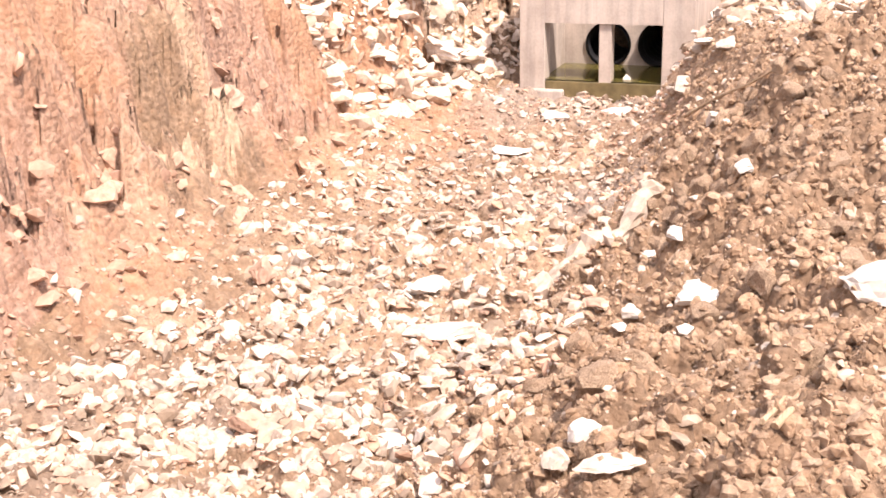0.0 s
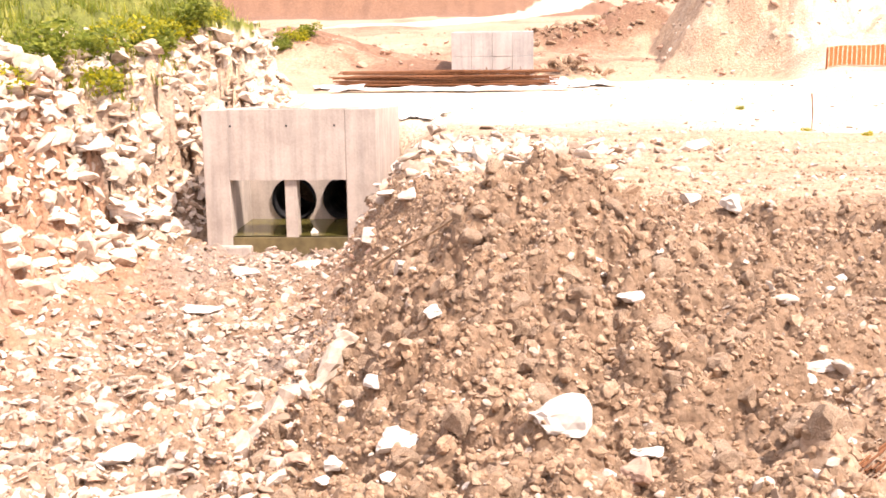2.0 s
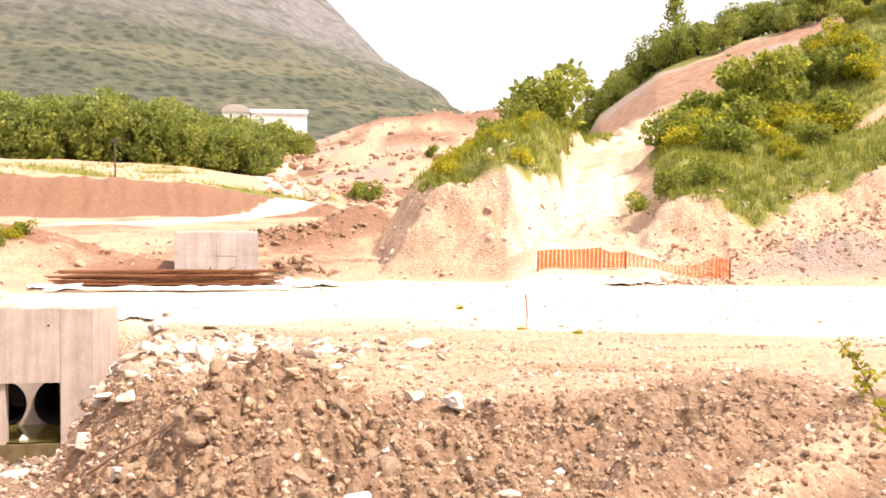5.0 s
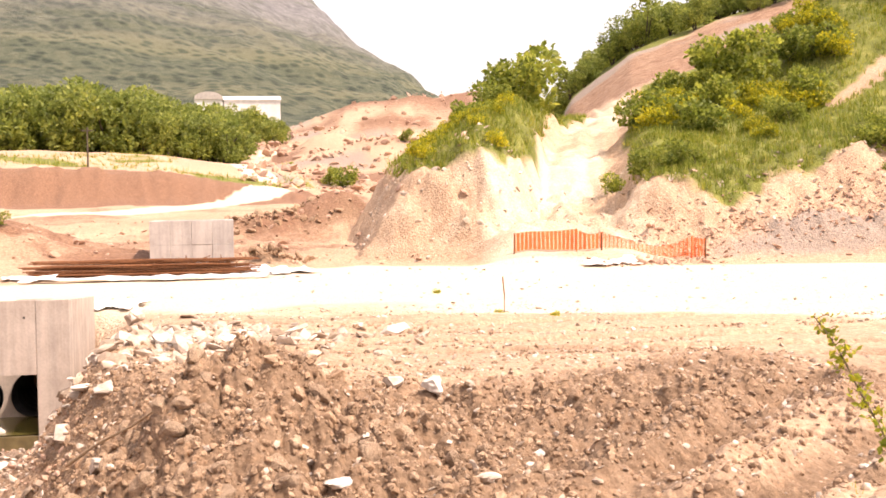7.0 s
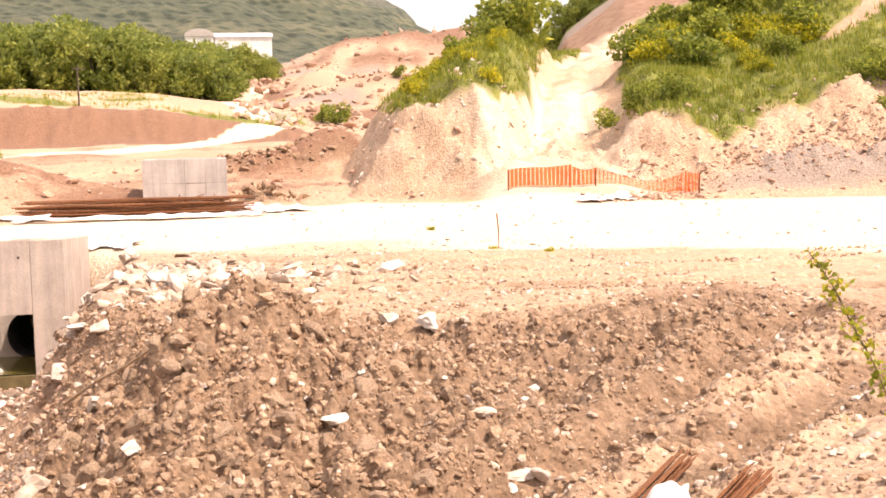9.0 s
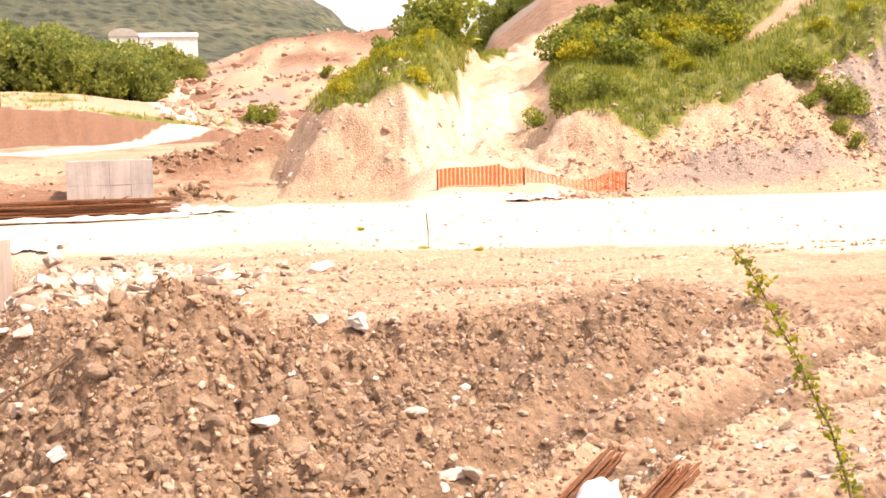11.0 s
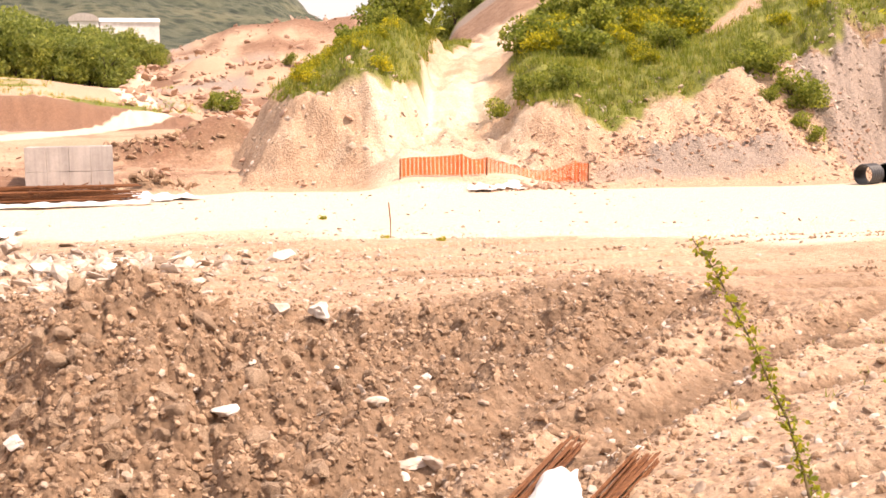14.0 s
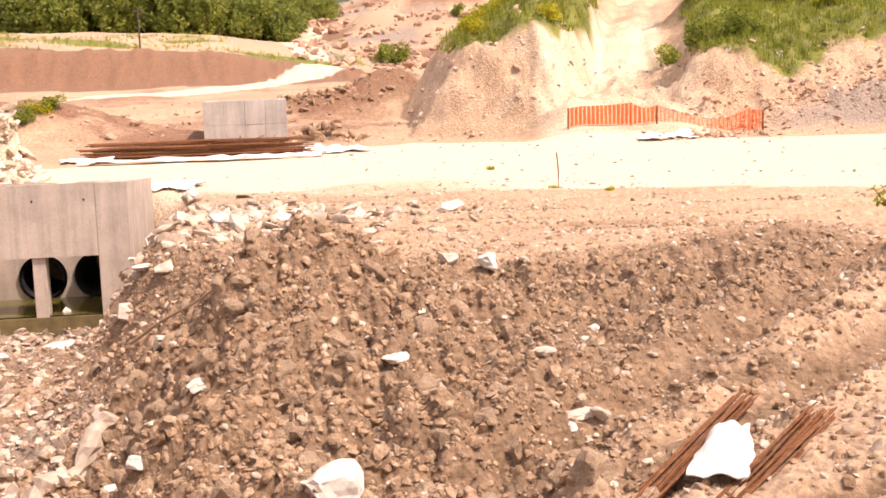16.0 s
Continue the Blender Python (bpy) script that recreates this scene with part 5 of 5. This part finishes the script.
def build_near_branches():
    e = eye_point
    sprig("young_branch", "slender upright shoot with yellow-green leaflets", [e(33.6, -21, 3.4), e(31.2, -13.3, 3.4), e(29.2, -9.6, 3.4), e(28.0, -7.0, 3.4), e(26.9, -5.5, 3.4)], 0.0055, 1, 0.012, 0.014, LEAF_YOUNG, 0.042)
    sprig("young_branch", "tall leafy shoot with yellow-green leaves", [e(47.0, -21, 3.2), e(43.8, -13.0, 3.2), e(40.6, -6.0, 3.2), e(38.6, -2.2, 3.2), e(37.2, 2.0, 3.2), e(35.6, 5.6, 3.2)], 0.009, 2, 0.021, 0.036, LEAF_YOUNG, 0.085)
    sprig("young_branch", "short leafy side shoot", [e(42.2, -9.5, 3.2), e(39.5, -8.0, 3.15), e(37.4, -7.2, 3.1), e(36.0, -6.9, 3.1)], 0.004, 3, 0.018, 0.016, LEAF_YOUNG, 0.06)
    sprig("young_branch", "leafy branch reaching in beside the shoots", [e(51, -9, 3.0), e(48.2, -3, 3.0), e(46.0, 0.5, 3.0), e(45.2, 2.6, 3.0)], 0.006, 4, 0.026, 0.018, LEAF_YOUNG, 0.10)
    sprig("young_branch", "thin thorny twig with few leaves", [e(42.0, -15, 3.3), e(38.5, -12.2, 3.3), e(36.8, -11.8, 3.3), e(35.6, -12.0, 3.3)], 0.0035, 5, 0.012, 0.05, LEAF_YOUNG, 0.04)
    r = random.Random(8)
    for i in range(15):
        az = r.uniform(39.2, 52)
        d = r.uniform(3.2, 4.6)
        low = -24
        top = -11.5 + (az - 38) * 0.42 + r.uniform(-2.5, 1.5)
        sprig("weed_shoot", "leafy green weed shoot on the near bank", [e(az + r.uniform(-1, 2), low, d), e(az + r.uniform(-1, 1), (low + top) / 2, d), e(az + r.uniform(-2.0, 1.0), top, d)], 0.004, 30 + i, 0.015, 0.018, (LEAF_YOUNG, LEAF_OAK, LEAF_BROOM)[i % 3], 0.09)


build_near_branches()


def build_near_weeds():
    """Darker low weeds behind the shoots."""
    r = random.Random(18)
    for i in range(26):
        az, d = r.uniform(40.5, 50), r.uniform(4.6, 6.8)
        x, y = polar_xy(az, d)
        g = ground_at(x, y)
        top = r.uniform(0.35, 0.75) * (0.6 + 0.06 * (az - 40))
        sprig("weed_shoot", "dark green weed on the near bank", [(x, y, g - 0.05), (x + r.uniform(-0.1, 0.1), y, g + top * 0.5), (x + r.uniform(-0.25, 0.15), y + r.uniform(-0.1, 0.1), g + top)], 0.005, 70 + i, 0.03, 0.02, LEAF_OAK if i % 3 else LEAF_BROOM, 0.14)


build_near_weeds()

# ---- site things ----
ORANGE = simple("orange_net", (0.78, 0.13, 0.03), (0.90, 0.21, 0.06), 10, 0.6)
RUST = simple("rust", (0.10, 0.035, 0.015), (0.30, 0.125, 0.05), 26, 0.75, 0.3)
PLASTIC_WHITE = simple("white_sheeting", (0.74, 0.72, 0.70), (0.86, 0.85, 0.84), 4, 0.5, strength=0.15)
RED_PAINT = simple("red_paint", (0.30, 0.035, 0.025), (0.50, 0.075, 0.05), 9, 0.55)
RED_WORN = simple("worn_red_edge", (0.36, 0.10, 0.075), (0.58, 0.36, 0.30), 12, 0.7)
HOSE_GREEN = simple("green_hose", (0.02, 0.09, 0.055), (0.05, 0.16, 0.10), 8, 0.5)
DARK_DRUM = simple("dark_drum", (0.022, 0.028, 0.022), (0.05, 0.06, 0.05), 6, 0.8)
DUSTY_STEEL = simple("dusty_steel", (0.20, 0.14, 0.11), (0.40, 0.31, 0.26), 20, 0.8, 0.2)
WALL_WHITE = simple("white_wall", (0.66, 0.66, 0.65), (0.80, 0.80, 0.79), 1.5, 0.8, strength=0.05)
WOOD = simple("dry_wood", (0.30, 0.20, 0.12), (0.52, 0.40, 0.27), 18, 0.85, stretch=(8, 1, 1))


def net_fence():
    root = thing("safety_fence", "sagging orange plastic net fence on rusty stakes", "fence", at=pose(0, 40.5, 0))
    stakes = ((9.58, 0.70), (11.66, 0.78), (12.5, 0.62), (15.5, 0.78), (15.95, 0.68))
    for x, h in stakes:
        bm = bmesh.new()
        yy = -0.2 * (x - 9.6)
        g = ground_at(x, 40.5 + yy)
        tube(bm, [(x, yy, g - 0.2), (x + 0.02, yy + 0.02, g + h)], 0.03, 6)
        part("stake", bm, ORANGE if x in (11.66, 15.5) else RUST, root)
    r = random.Random(3)
    for (x0, h0), (x1, h1), sag, gap in ((stakes[0], stakes[1], 0.05, 0.11), (stakes[1], stakes[2], 0.12, 0.10), (stakes[2], stakes[3], 0.34, 0.03), (stakes[3], stakes[4], 0.05, 0.05)):
        bm = bmesh.new()
        n = int((x1 - x0) / 0.14) + 2

        def at(u, v):
            x = x0 + (x1 - x0) * u
            yy = -0.2 * (x - 9.6)
            g = ground_at(x, 40.5 + yy)
            top = (h0 + (h1 - h0) * u) - sag * 4 * u * (1 - u)
            return Vector((x, yy + 0.05 * math.sin(u * 9) * (1 - v), g + 0.06 + (top - 0.06) * v))
        for i in range(n):
            u, w = i / (n - 1), gap * 0.45 / (x1 - x0)
            for a, b in zip(np.linspace(0, 1, 5), np.linspace(0, 1, 5)[1:]):
                bm.faces.new([bm.verts.new(at(q, z)) for q, z in ((max(u - w, 0), a), (min(u + w, 1), a), (min(u + w, 1), b), (max(u - w, 0), b))])
        for j in range(11):
            v = j / 10
            for i in range(n - 1):
                a, b = i / (n - 1), (i + 1) / (n - 1)
                bm.faces.new([bm.verts.new(at(u, z)) for u, z in ((a, max(v - 0.024, 0)), (b, max(v - 0.024, 0)), (b, min(v + 0.024, 1)), (a, min(v + 0.024, 1)))])
        part("net", bm, ORANGE, root)


net_fence()


def peg():
    x, y = 5.45, 24.0
    g = ground_at(x, y)
    bm = bmesh.new()
    tube(bm, [(0, 0, -0.2), (0.01, 0, 0.35), (-0.02, 0.01, 0.72)], 0.014, 7)
    ob = part("marker_stake", bm, RUST)
    ob.location = (x, y, g)
    tagged(ob, "thin rusty iron marker stake in the ground", "stake")


peg()


def corrugated(name, label, x, y, turn, length, radius, upright=False, group="drain pipes", z=None):
    bm = bmesh.new()
    n = int(length / 0.07)
    for outer in (True, False):
        pts = [(0, i * length / n, 0) for i in range(n + 1)]
        tube(bm, pts, [radius * ((1.0 if i % 2 else 0.93) if outer else 0.88) for i in range(n + 1)], 26, False)
    for y0 in (0, length):
        a = [bm.verts.new((radius * 0.93 * math.cos(k * math.tau / 26), y0, radius * 0.93 * math.sin(k * math.tau / 26))) for k in range(26)]
        b = [bm.verts.new((radius * 0.88 * math.cos(k * math.tau / 26), y0, radius * 0.88 * math.sin(k * math.tau / 26))) for k in range(26)]
        for k in range(26):
            bm.faces.new((a[k], a[(k + 1) % 26], b[(k + 1) % 26], b[k]))
    ob = part(name, bm, PIPE_BLACK)
    g = ground_at(x, y) if z is None else z
    ob.matrix_basis = pose(x, y, g - 0.03 + (0 if upright else radius), 90 if upright else 0, 0, turn)
    return tagged(ob, label, "pipe", group)


corrugated("corrugated_pipe", "short cut length of black corrugated pipe", 24.6, 36.0, -60, 0.9, 0.37)
corrugated("corrugated_pipe", "black corrugated pipe lying on the gravel", 25.7, 36.3, -62, 2.2, 0.36)
corrugated("corrugated_pipe", "black corrugated pipe lying on the gravel", 26.6, 36.2, -66, 5.2, 0.38)
corrugated("corrugated_pipe", "black corrugated pipe lying on the gravel", 27.4, 37.2, -66, 5.0, 0.36)
corrugated("corrugated_pipe", "upright black corrugated pipe section", 32.1, 38.6, 0, 1.45, 0.5, True)
corrugated("corrugated_pipe", "long black corrugated pipe lying on the gravel", 32.9, 38.2, -102, 7.5, 0.42)
corrugated("corrugated_pipe", "long black corrugated pipe lying on the gravel", 33.4, 37.6, -102, 7.5, 0.42)


def small_site_things():
    bm = bmesh.new()
    tube(bm, [(31.4, 33.7, 0), (35.5, 30.6, 0)], 0.14, 18)
    ob = part("white_pipe", bm, PLASTIC_WHITE)
    ob.location.z = ground_at(32, 33.3) + 0.13
    tagged(ob, "white plastic pipe lying on the gravel", "pipe", "drain pipes")
    bm = bmesh.new()
    r = random.Random(4)
    pts = []
    for i in range(150):
        a = i / 150 * math.tau * 6
        rad = 0.85 + 0.12 * math.sin(i * 0.37)
        pts.append((rad * 1.15 * math.cos(a), rad * 0.8 * math.sin(a), 0.06 + 0.055 * (i / 25) + 0.03 * math.sin(i * 1.3)))
    tube(bm, pts, 0.055, 8)
    ob = part("hose_coil", bm, HOSE_GREEN)
    ob.location = (28.0, 34.1, ground_at(28, 34.1))
    tagged(ob, "coil of green hose lying on the ground", "hose")


small_site_things()


def form_panel(at, label):
    root = thing("formwork_panel", label, "formwork", "formwork stack", at=at)
    w, d, h = 1.36, 2.1, 0.10
    bm = bmesh.new()
    box(bm, 0.02, w - 0.02, 0.02, d - 0.02, 0.0, 0.012)
    part("sheet", bm, RED_PAINT, root)
    for x0, x1, y0, y1 in ((0, w, 0, 0.05), (0, w, d - 0.05, d), (0, 0.05, 0.052, d - 0.052), (w - 0.05, w, 0.052, d - 0.052)):
        bm = bmesh.new()
        box(bm, x0, x1, y0, y1, 0, h, 0.006)
        part("rail", bm, RED_WORN, root, "worn red rail with pale concrete dust")
    for i in range(1, 8):
        y = d * i / 8
        bm = bmesh.new()
        box(bm, 0.052, w - 0.052, y - 0.02, y + 0.02, 0.013, h - 0.012, 0.004)
        part("rib", bm, RED_WORN, root)
    for x, y in ((0.5, 0.66), (0.95, 1.2), (0.45, 1.7)):
        bm = bmesh.new()
        box(bm, x - 0.03, x + 0.03, y - 0.12, y + 0.12, 0.014, h + 0.004, 0.004)
        part("stiffener", bm, RED_WORN, root)
    return root


def build_formwork():
    u, v = Vector((0.62, -0.76, 0.18)).normalized(), Vector((0.77, 0.62, 0.155))
    w = u.cross(v).normalized()
    v = w.cross(u)
    top = Matrix.Translation((8.28, 10.0, 0.56)) @ Matrix((u, v, w)).transposed().to_4x4()
    form_panel(top @ pose(0.05, 0.1, -0.115, 0, 0, 3), "red steel formwork panel at the bottom of the stack")
    form_panel(top, "red steel formwork panel with ribs, lying on the stack")
    for k in (0.25, 1.0, 1.8):
        bm = bmesh.new()
        box(bm, -0.05, 1.4, k - 0.05, k + 0.05, -0.5, -0.125, 0.008)
        ob = part("timber_bearer", bm, WOOD)
        ob.matrix_basis = top
        tagged(ob, "timber bearer under the formwork stack", "timber", "timber bearers")
    r = random.Random(12)
    bm = bmesh.new()
    box(bm, -0.11, 0.11, -0.03, 0.03, 0, 0.05, 0.008)
    box(bm, -0.05, 0.0, -0.09, 0.09, 0.03, 0.09, 0.008)
    tube(bm, [(0.06, 0, 0.02), (0.07, 0.01, 0.20)], 0.02, 8)
    tube(bm, [(0.03, 0.02, 0.17), (0.12, 0.0, 0.17)], 0.035, 6)
    first = part("form_clamp", bm, DUSTY_STEEL)
    tagged(first, "dusty steel form clamp heaped on the panel", "clamp", "heaped form clamps")
    for i in range(30):
        m = top @ pose(r.uniform(0.05, 1.35), r.uniform(1.5, 2.15), 0.10 + r.uniform(0, 0.14) * (i % 3) / 2, r.uniform(-60, 60), r.uniform(-60, 60), r.uniform(0, 360))
        if i:
            copy_thing(first, m)
        else:
            first.matrix_basis = m


build_formwork()


def drum():
    x, y, zz = eye_point(46.2, -9.2, 8.6)
    bm = bmesh.new()
    tube(bm, [(0, 0, 0), (0, 0, 0.03), (0, 0, 0.28), (0, 0, 0.31), (0, 0, 0.6)], [0.24, 0.26, 0.27, 0.255, 0.28], 28)
    ob = part("dark_drum", bm, DARK_DRUM)
    ob.matrix_basis = pose(x, y, zz - 0.32, 34, -30, 0)
    tagged(ob, "dark green plastic drum tipped over on the near bank", "drum")


drum()


def rebar_and_bag():
    r = random.Random(6)
    for (ax, ay), (bx, by), count, label in (((2.00, 7.02), (3.42, 8.71), 26, "bundle of thin rusty steel bars"), ((2.35, 6.73), (3.63, 7.83), 34, "bundle of rusty steel bars with splayed ends")):
        root = thing("rebar_bundle", label, "rebar", "rebar bundles", at=pose(ax, ay, 0))
        g0, g1 = (-0.50, -0.30) if count == 26 else (-0.55, -0.20)
        side = Vector((by - ay, ax - bx, 0)).normalized()
        for i in range(count):
            o = side * r.uniform(-0.09, 0.09)
            h = r.uniform(0.0, 0.10)
            e = r.uniform(-0.25, 0.12)
            bend = side * r.uniform(-0.03, 0.03)
            p0 = Vector((0, 0, g0 + 0.02 + h)) + o
            p1 = Vector(((bx - ax) * (1 + e * 0.2), (by - ay) * (1 + e * 0.2), g1 + 0.03 + h + r.uniform(0, 0.03))) + o * r.uniform(0.8, 1.3)
            bm = bmesh.new()
            tube(bm, [p0, p0.lerp(p1, 0.5) + bend, p1], 0.007, 6)
            part("bar", bm, RUST, root)
    # crumpled white bag between the bundles
    nx, ny = 15, 19
    v = []
    c, s = math.cos(radians(-27)), math.sin(radians(-27))
    for j in range(ny):
        for i in range(nx):
            u, w = i / (nx - 1) - 0.5, j / (ny - 1) - 0.5
            half = 0.40 - 0.26 * max(w, 0) * 1.5 + 0.02 * math.sin(j * 1.1)
            x, y = u * half * 0.95, w * 1.1
            edge = max(0, 1 - (2 * abs(u)) ** 2.4) * max(0, 1 - (2 * abs(w)) ** 3)
            z = 0.03 + 0.12 * edge + 0.03 * abs(math.sin(u * 6 + w * 4)) + 0.015 * math.sin(w * 11 + u * 4) + 0.06 * max(0, w) * (1 - abs(u))
            v.append((x * c - y * s, x * s + y * c, max(z, 0.01)))
    f = [(j * nx + i, j * nx + i + 1, (j + 1) * nx + i + 1, (j + 1) * nx + i) for j in range(ny - 1) for i in range(nx - 1)]
    me = mesh_of("bag", v, f, PLASTIC_WHITE)
    ob = new("white_bag", me)
    sol = ob.modifiers.new("thickness", "SOLIDIFY")
    sol.thickness = 0.012
    ob.location = (2.86, 7.64, -0.31)
    tagged(ob, "crumpled white plastic sack lying over the steel bars", "sack")


rebar_and_bag()


def branch(name, label, pts, radius, mat, category="stick", sides=7):
    bm = bmesh.new()
    tube(bm, pts, [radius * (1 - 0.5 * i / (len(pts) - 1)) for i in range(len(pts))], sides)
    ob = part(name, bm, mat)
    return tagged(ob, label, category)


def on_ground(points, lift=0.03):
    return [(x, y, ground_at(x, y) + lift) for x, y in points]


branch("dead_stick", "long dry stick lying on the spoil mound", on_ground([(-2.04, 15.47), (-1.54, 14.58), (-1.04, 12.87), (-0.67, 11.70)], 0.10), 0.022, WOOD)
branch("dead_stick", "broken dry branch in the spoil", on_ground([(-0.19, 4.45), (-0.14, 4.54), (-0.12, 5.46)], 0.05), 0.018, WOOD)
branch("dead_stick", "broken dry branch in the spoil", on_ground([(-0.24, 4.47), (-0.20, 4.63), (-0.17, 4.69)], 0.05), 0.014, WOOD)


def stone_kerb():
    r = np.random.default_rng(3)
    bm = bmesh.new()
    pts = [(-1.91 + -0.92 * u + 0.03 * math.sin(u * 9), 12.40 + -1.34 * u) for u in np.linspace(0, 1, 22)]
    tube(bm, [(x, y, ground_at(x, y) + 0.05 + 0.015 * math.sin(i)) for i, (x, y) in enumerate(pts)], [0.11 + 0.03 * math.sin(i * 1.9) for i in range(22)], 9)
    for v in bm.verts:
        v.co += Vector(r.normal(0, 0.012, 3))
    ob = part("stone_ridge", bm, ROCK)
    tagged(ob, "long pale ridge of crumbled mortar along the trench edge", "rubble ridge")


stone_kerb()


def block_surroundings():
    """Rusty bars, dark earth and white sheeting in front of the far chamber."""
    r = random.Random(9)
    root = thing("rebar_stack", "low stack of long rusty steel bars before the chamber", "rebar", "rebar bundles", at=pose(-2.6, 39.6, 0))
    for i in range(60):
        bm = bmesh.new()
        y, z = r.uniform(-0.7, 0.7), r.uniform(0.05, 0.55)
        a, b = -3.4 + r.uniform(-0.4, 0.6), 2.6 + r.uniform(-0.6, 1.0)
        tube(bm, [(a, y, z), ((a + b) / 2, y + r.uniform(-0.1, 0.1), z + r.uniform(-0.03, 0.03)), (b, y - 0.3, z)], 0.022, 6)
        part("bar", bm, RUST, root)
    for i in range(16):
        bm = bmesh.new()
        x, y = r.uniform(0.0, 2.6), r.uniform(-0.6, 0.6)
        tube(bm, [(x, y, 0.1), (x + r.uniform(-0.4, 0.4), y + r.uniform(-0.2, 0.2), r.uniform(0.35, 0.65)), (x + r.uniform(-0.8, 0.8), y, r.uniform(0.1, 0.5))], 0.022, 6)
        part("bent_bar", bm, RUST, root)
    for cx, cy, sx, sy, seed, label in ((-2.4, 37.2, 3.6, 0.55, 1, "crumpled white plastic sheeting spread before the steel bars"), (1.5, 39.4, 1.2, 0.9, 2, "crumpled white plastic sheet on the ground"), (-6.0, 38.8, 0.8, 0.9, 3, "bundled white plastic sheet on the ground"), (-2.7, 28.0, 0.8, 0.6, 4, "flat white sheet on the ground"), (12.4, 38.7, 0.9, 0.35, 5, "white sheet by the fence")):
        nx, ny = 30, 10
        u, w = np.meshgrid(np.linspace(-1, 1, nx), np.linspace(-1, 1, ny))
        u, w = u.ravel(), w.ravel()
        x = cx + sx * u + 0.2 * fbm(u * 3, w * 3, 1, 2, seed)
        y = cy + sy * w * (1 + 0.35 * fbm(u * 5, w * 0, 1, 2, seed + 3)) + 0.15 * fbm(u * 4, w, 1, 2, seed)
        z = height(x, y) + 0.05 + 0.10 * np.abs(fbm(x, y, 0.6, 3, seed)) + 0.06 * (1 - np.abs(w))
        f = [(j * nx + i, j * nx + i + 1, (j + 1) * nx + i + 1, (j + 1) * nx + i) for j in range(ny - 1) for i in range(nx - 1)]
        ob = new("plastic_sheet", mesh_of("sheet", np.stack([x, y, z], 1), f, PLASTIC_WHITE))
        sol = ob.modifiers.new("thickness", "SOLIDIFY")
        sol.thickness = 0.01
        tagged(ob, label, "sheeting", "white sheets")
    rr = np.random.default_rng(31)
    x, y = rr.normal(13.9, 1.0, 160), rr.normal(38.7, 0.3, 160)
    scatter("stone_row", "low row of broken stones before the orange fence", "stones", x, y, sizes(160, 0.1, 0.4, rr), ROCK_PINK, seed=32)
    x, y = rr.normal(1.3, 0.6, 260), rr.normal(43.2, 0.6, 260)
    scatter("dark_clods", "dark earth clods heaped beside the chamber", "earth clods", x, y, sizes(260, 0.08, 0.4, rr), ROCK_BROWN, 0.8, -0.3, seed=33, lift=0.1)
    x, y = rr.normal(1.6, 1.5, 300), rr.normal(58, 0.8, 300)
    scatter("dark_clods", "dark earth clods on the spoil behind the chamber", "earth clods", x, y, sizes(300, 0.1, 0.5, rr), ROCK_BROWN, 0.8, 0, seed=34)


block_surroundings()


def farm_hall():
    gx, gy = -2.0, 300
    base = 18.9
    root = thing("white_hall", "long low white farm hall behind the trees", "building", at=pose(gx, gy, base))
    bm = bmesh.new()
    box(bm, 1.5, 15, 0, 12, 0, 8.2)
    part("wall", bm, WALL_WHITE, root)
    bm = bmesh.new()
    v = [bm.verts.new(p) for p in ((1.2, -0.4, 8.2), (15.3, -0.4, 8.2), (15.3, 6, 9.6), (1.2, 6, 9.6), (1.2, 12.4, 8.2), (15.3, 12.4, 8.2))]
    for q in ((0, 1, 2, 3), (3, 2, 5, 4), (0, 3, 4), (1, 5, 2), (0, 4, 5, 1)):
        bm.faces.new([v[i] for i in q])
    part("roof", bm, WALL_WHITE, root)
    root = thing("arched_shed", "white shed with a curved roof behind the trees", "building", at=pose(gx, gy - 4, base))
    bm = bmesh.new()
    box(bm, -5.4, 1.2, 0, 14, 0, 8.0)
    part("wall", bm, WALL_WHITE, root)
    bm = bmesh.new()
    rings = []
    for y in (-0.3, 14.3):
        rings.append([bm.verts.new((-2.1 + 3.5 * math.cos(a), y, 8.0 + 1.9 * math.sin(a))) for a in np.linspace(math.pi, 0, 15)])
    for k in range(14):
        bm.faces.new((rings[0][k], rings[0][k + 1], rings[1][k + 1], rings[1][k]))
    bm.faces.new(rings[0])
    bm.faces.new(rings[1][::-1])
    part("roof", bm, CONCRETE_GREY, root)


farm_hall()


def pole(x, y, h, label):
    bm = bmesh.new()
    tube(bm, [(0, 0, -0.3), (0, 0, h)], [0.09, 0.06], 8)
    box(bm, -0.5, 0.5, -0.04, 0.04, h - 0.35, h - 0.25)
    ob = part("utility_pole", bm, BARK)
    ob.location = (x, y, float(height(np.array([x]), np.array([y]), False)[0]))
    tagged(ob, label, "pole", "utility poles")


pole(-11.9, 109.4, 3.4, "dark timber pole on the field edge")
pole(22.6, 95, 5.0, "dark timber pole on the skyline")
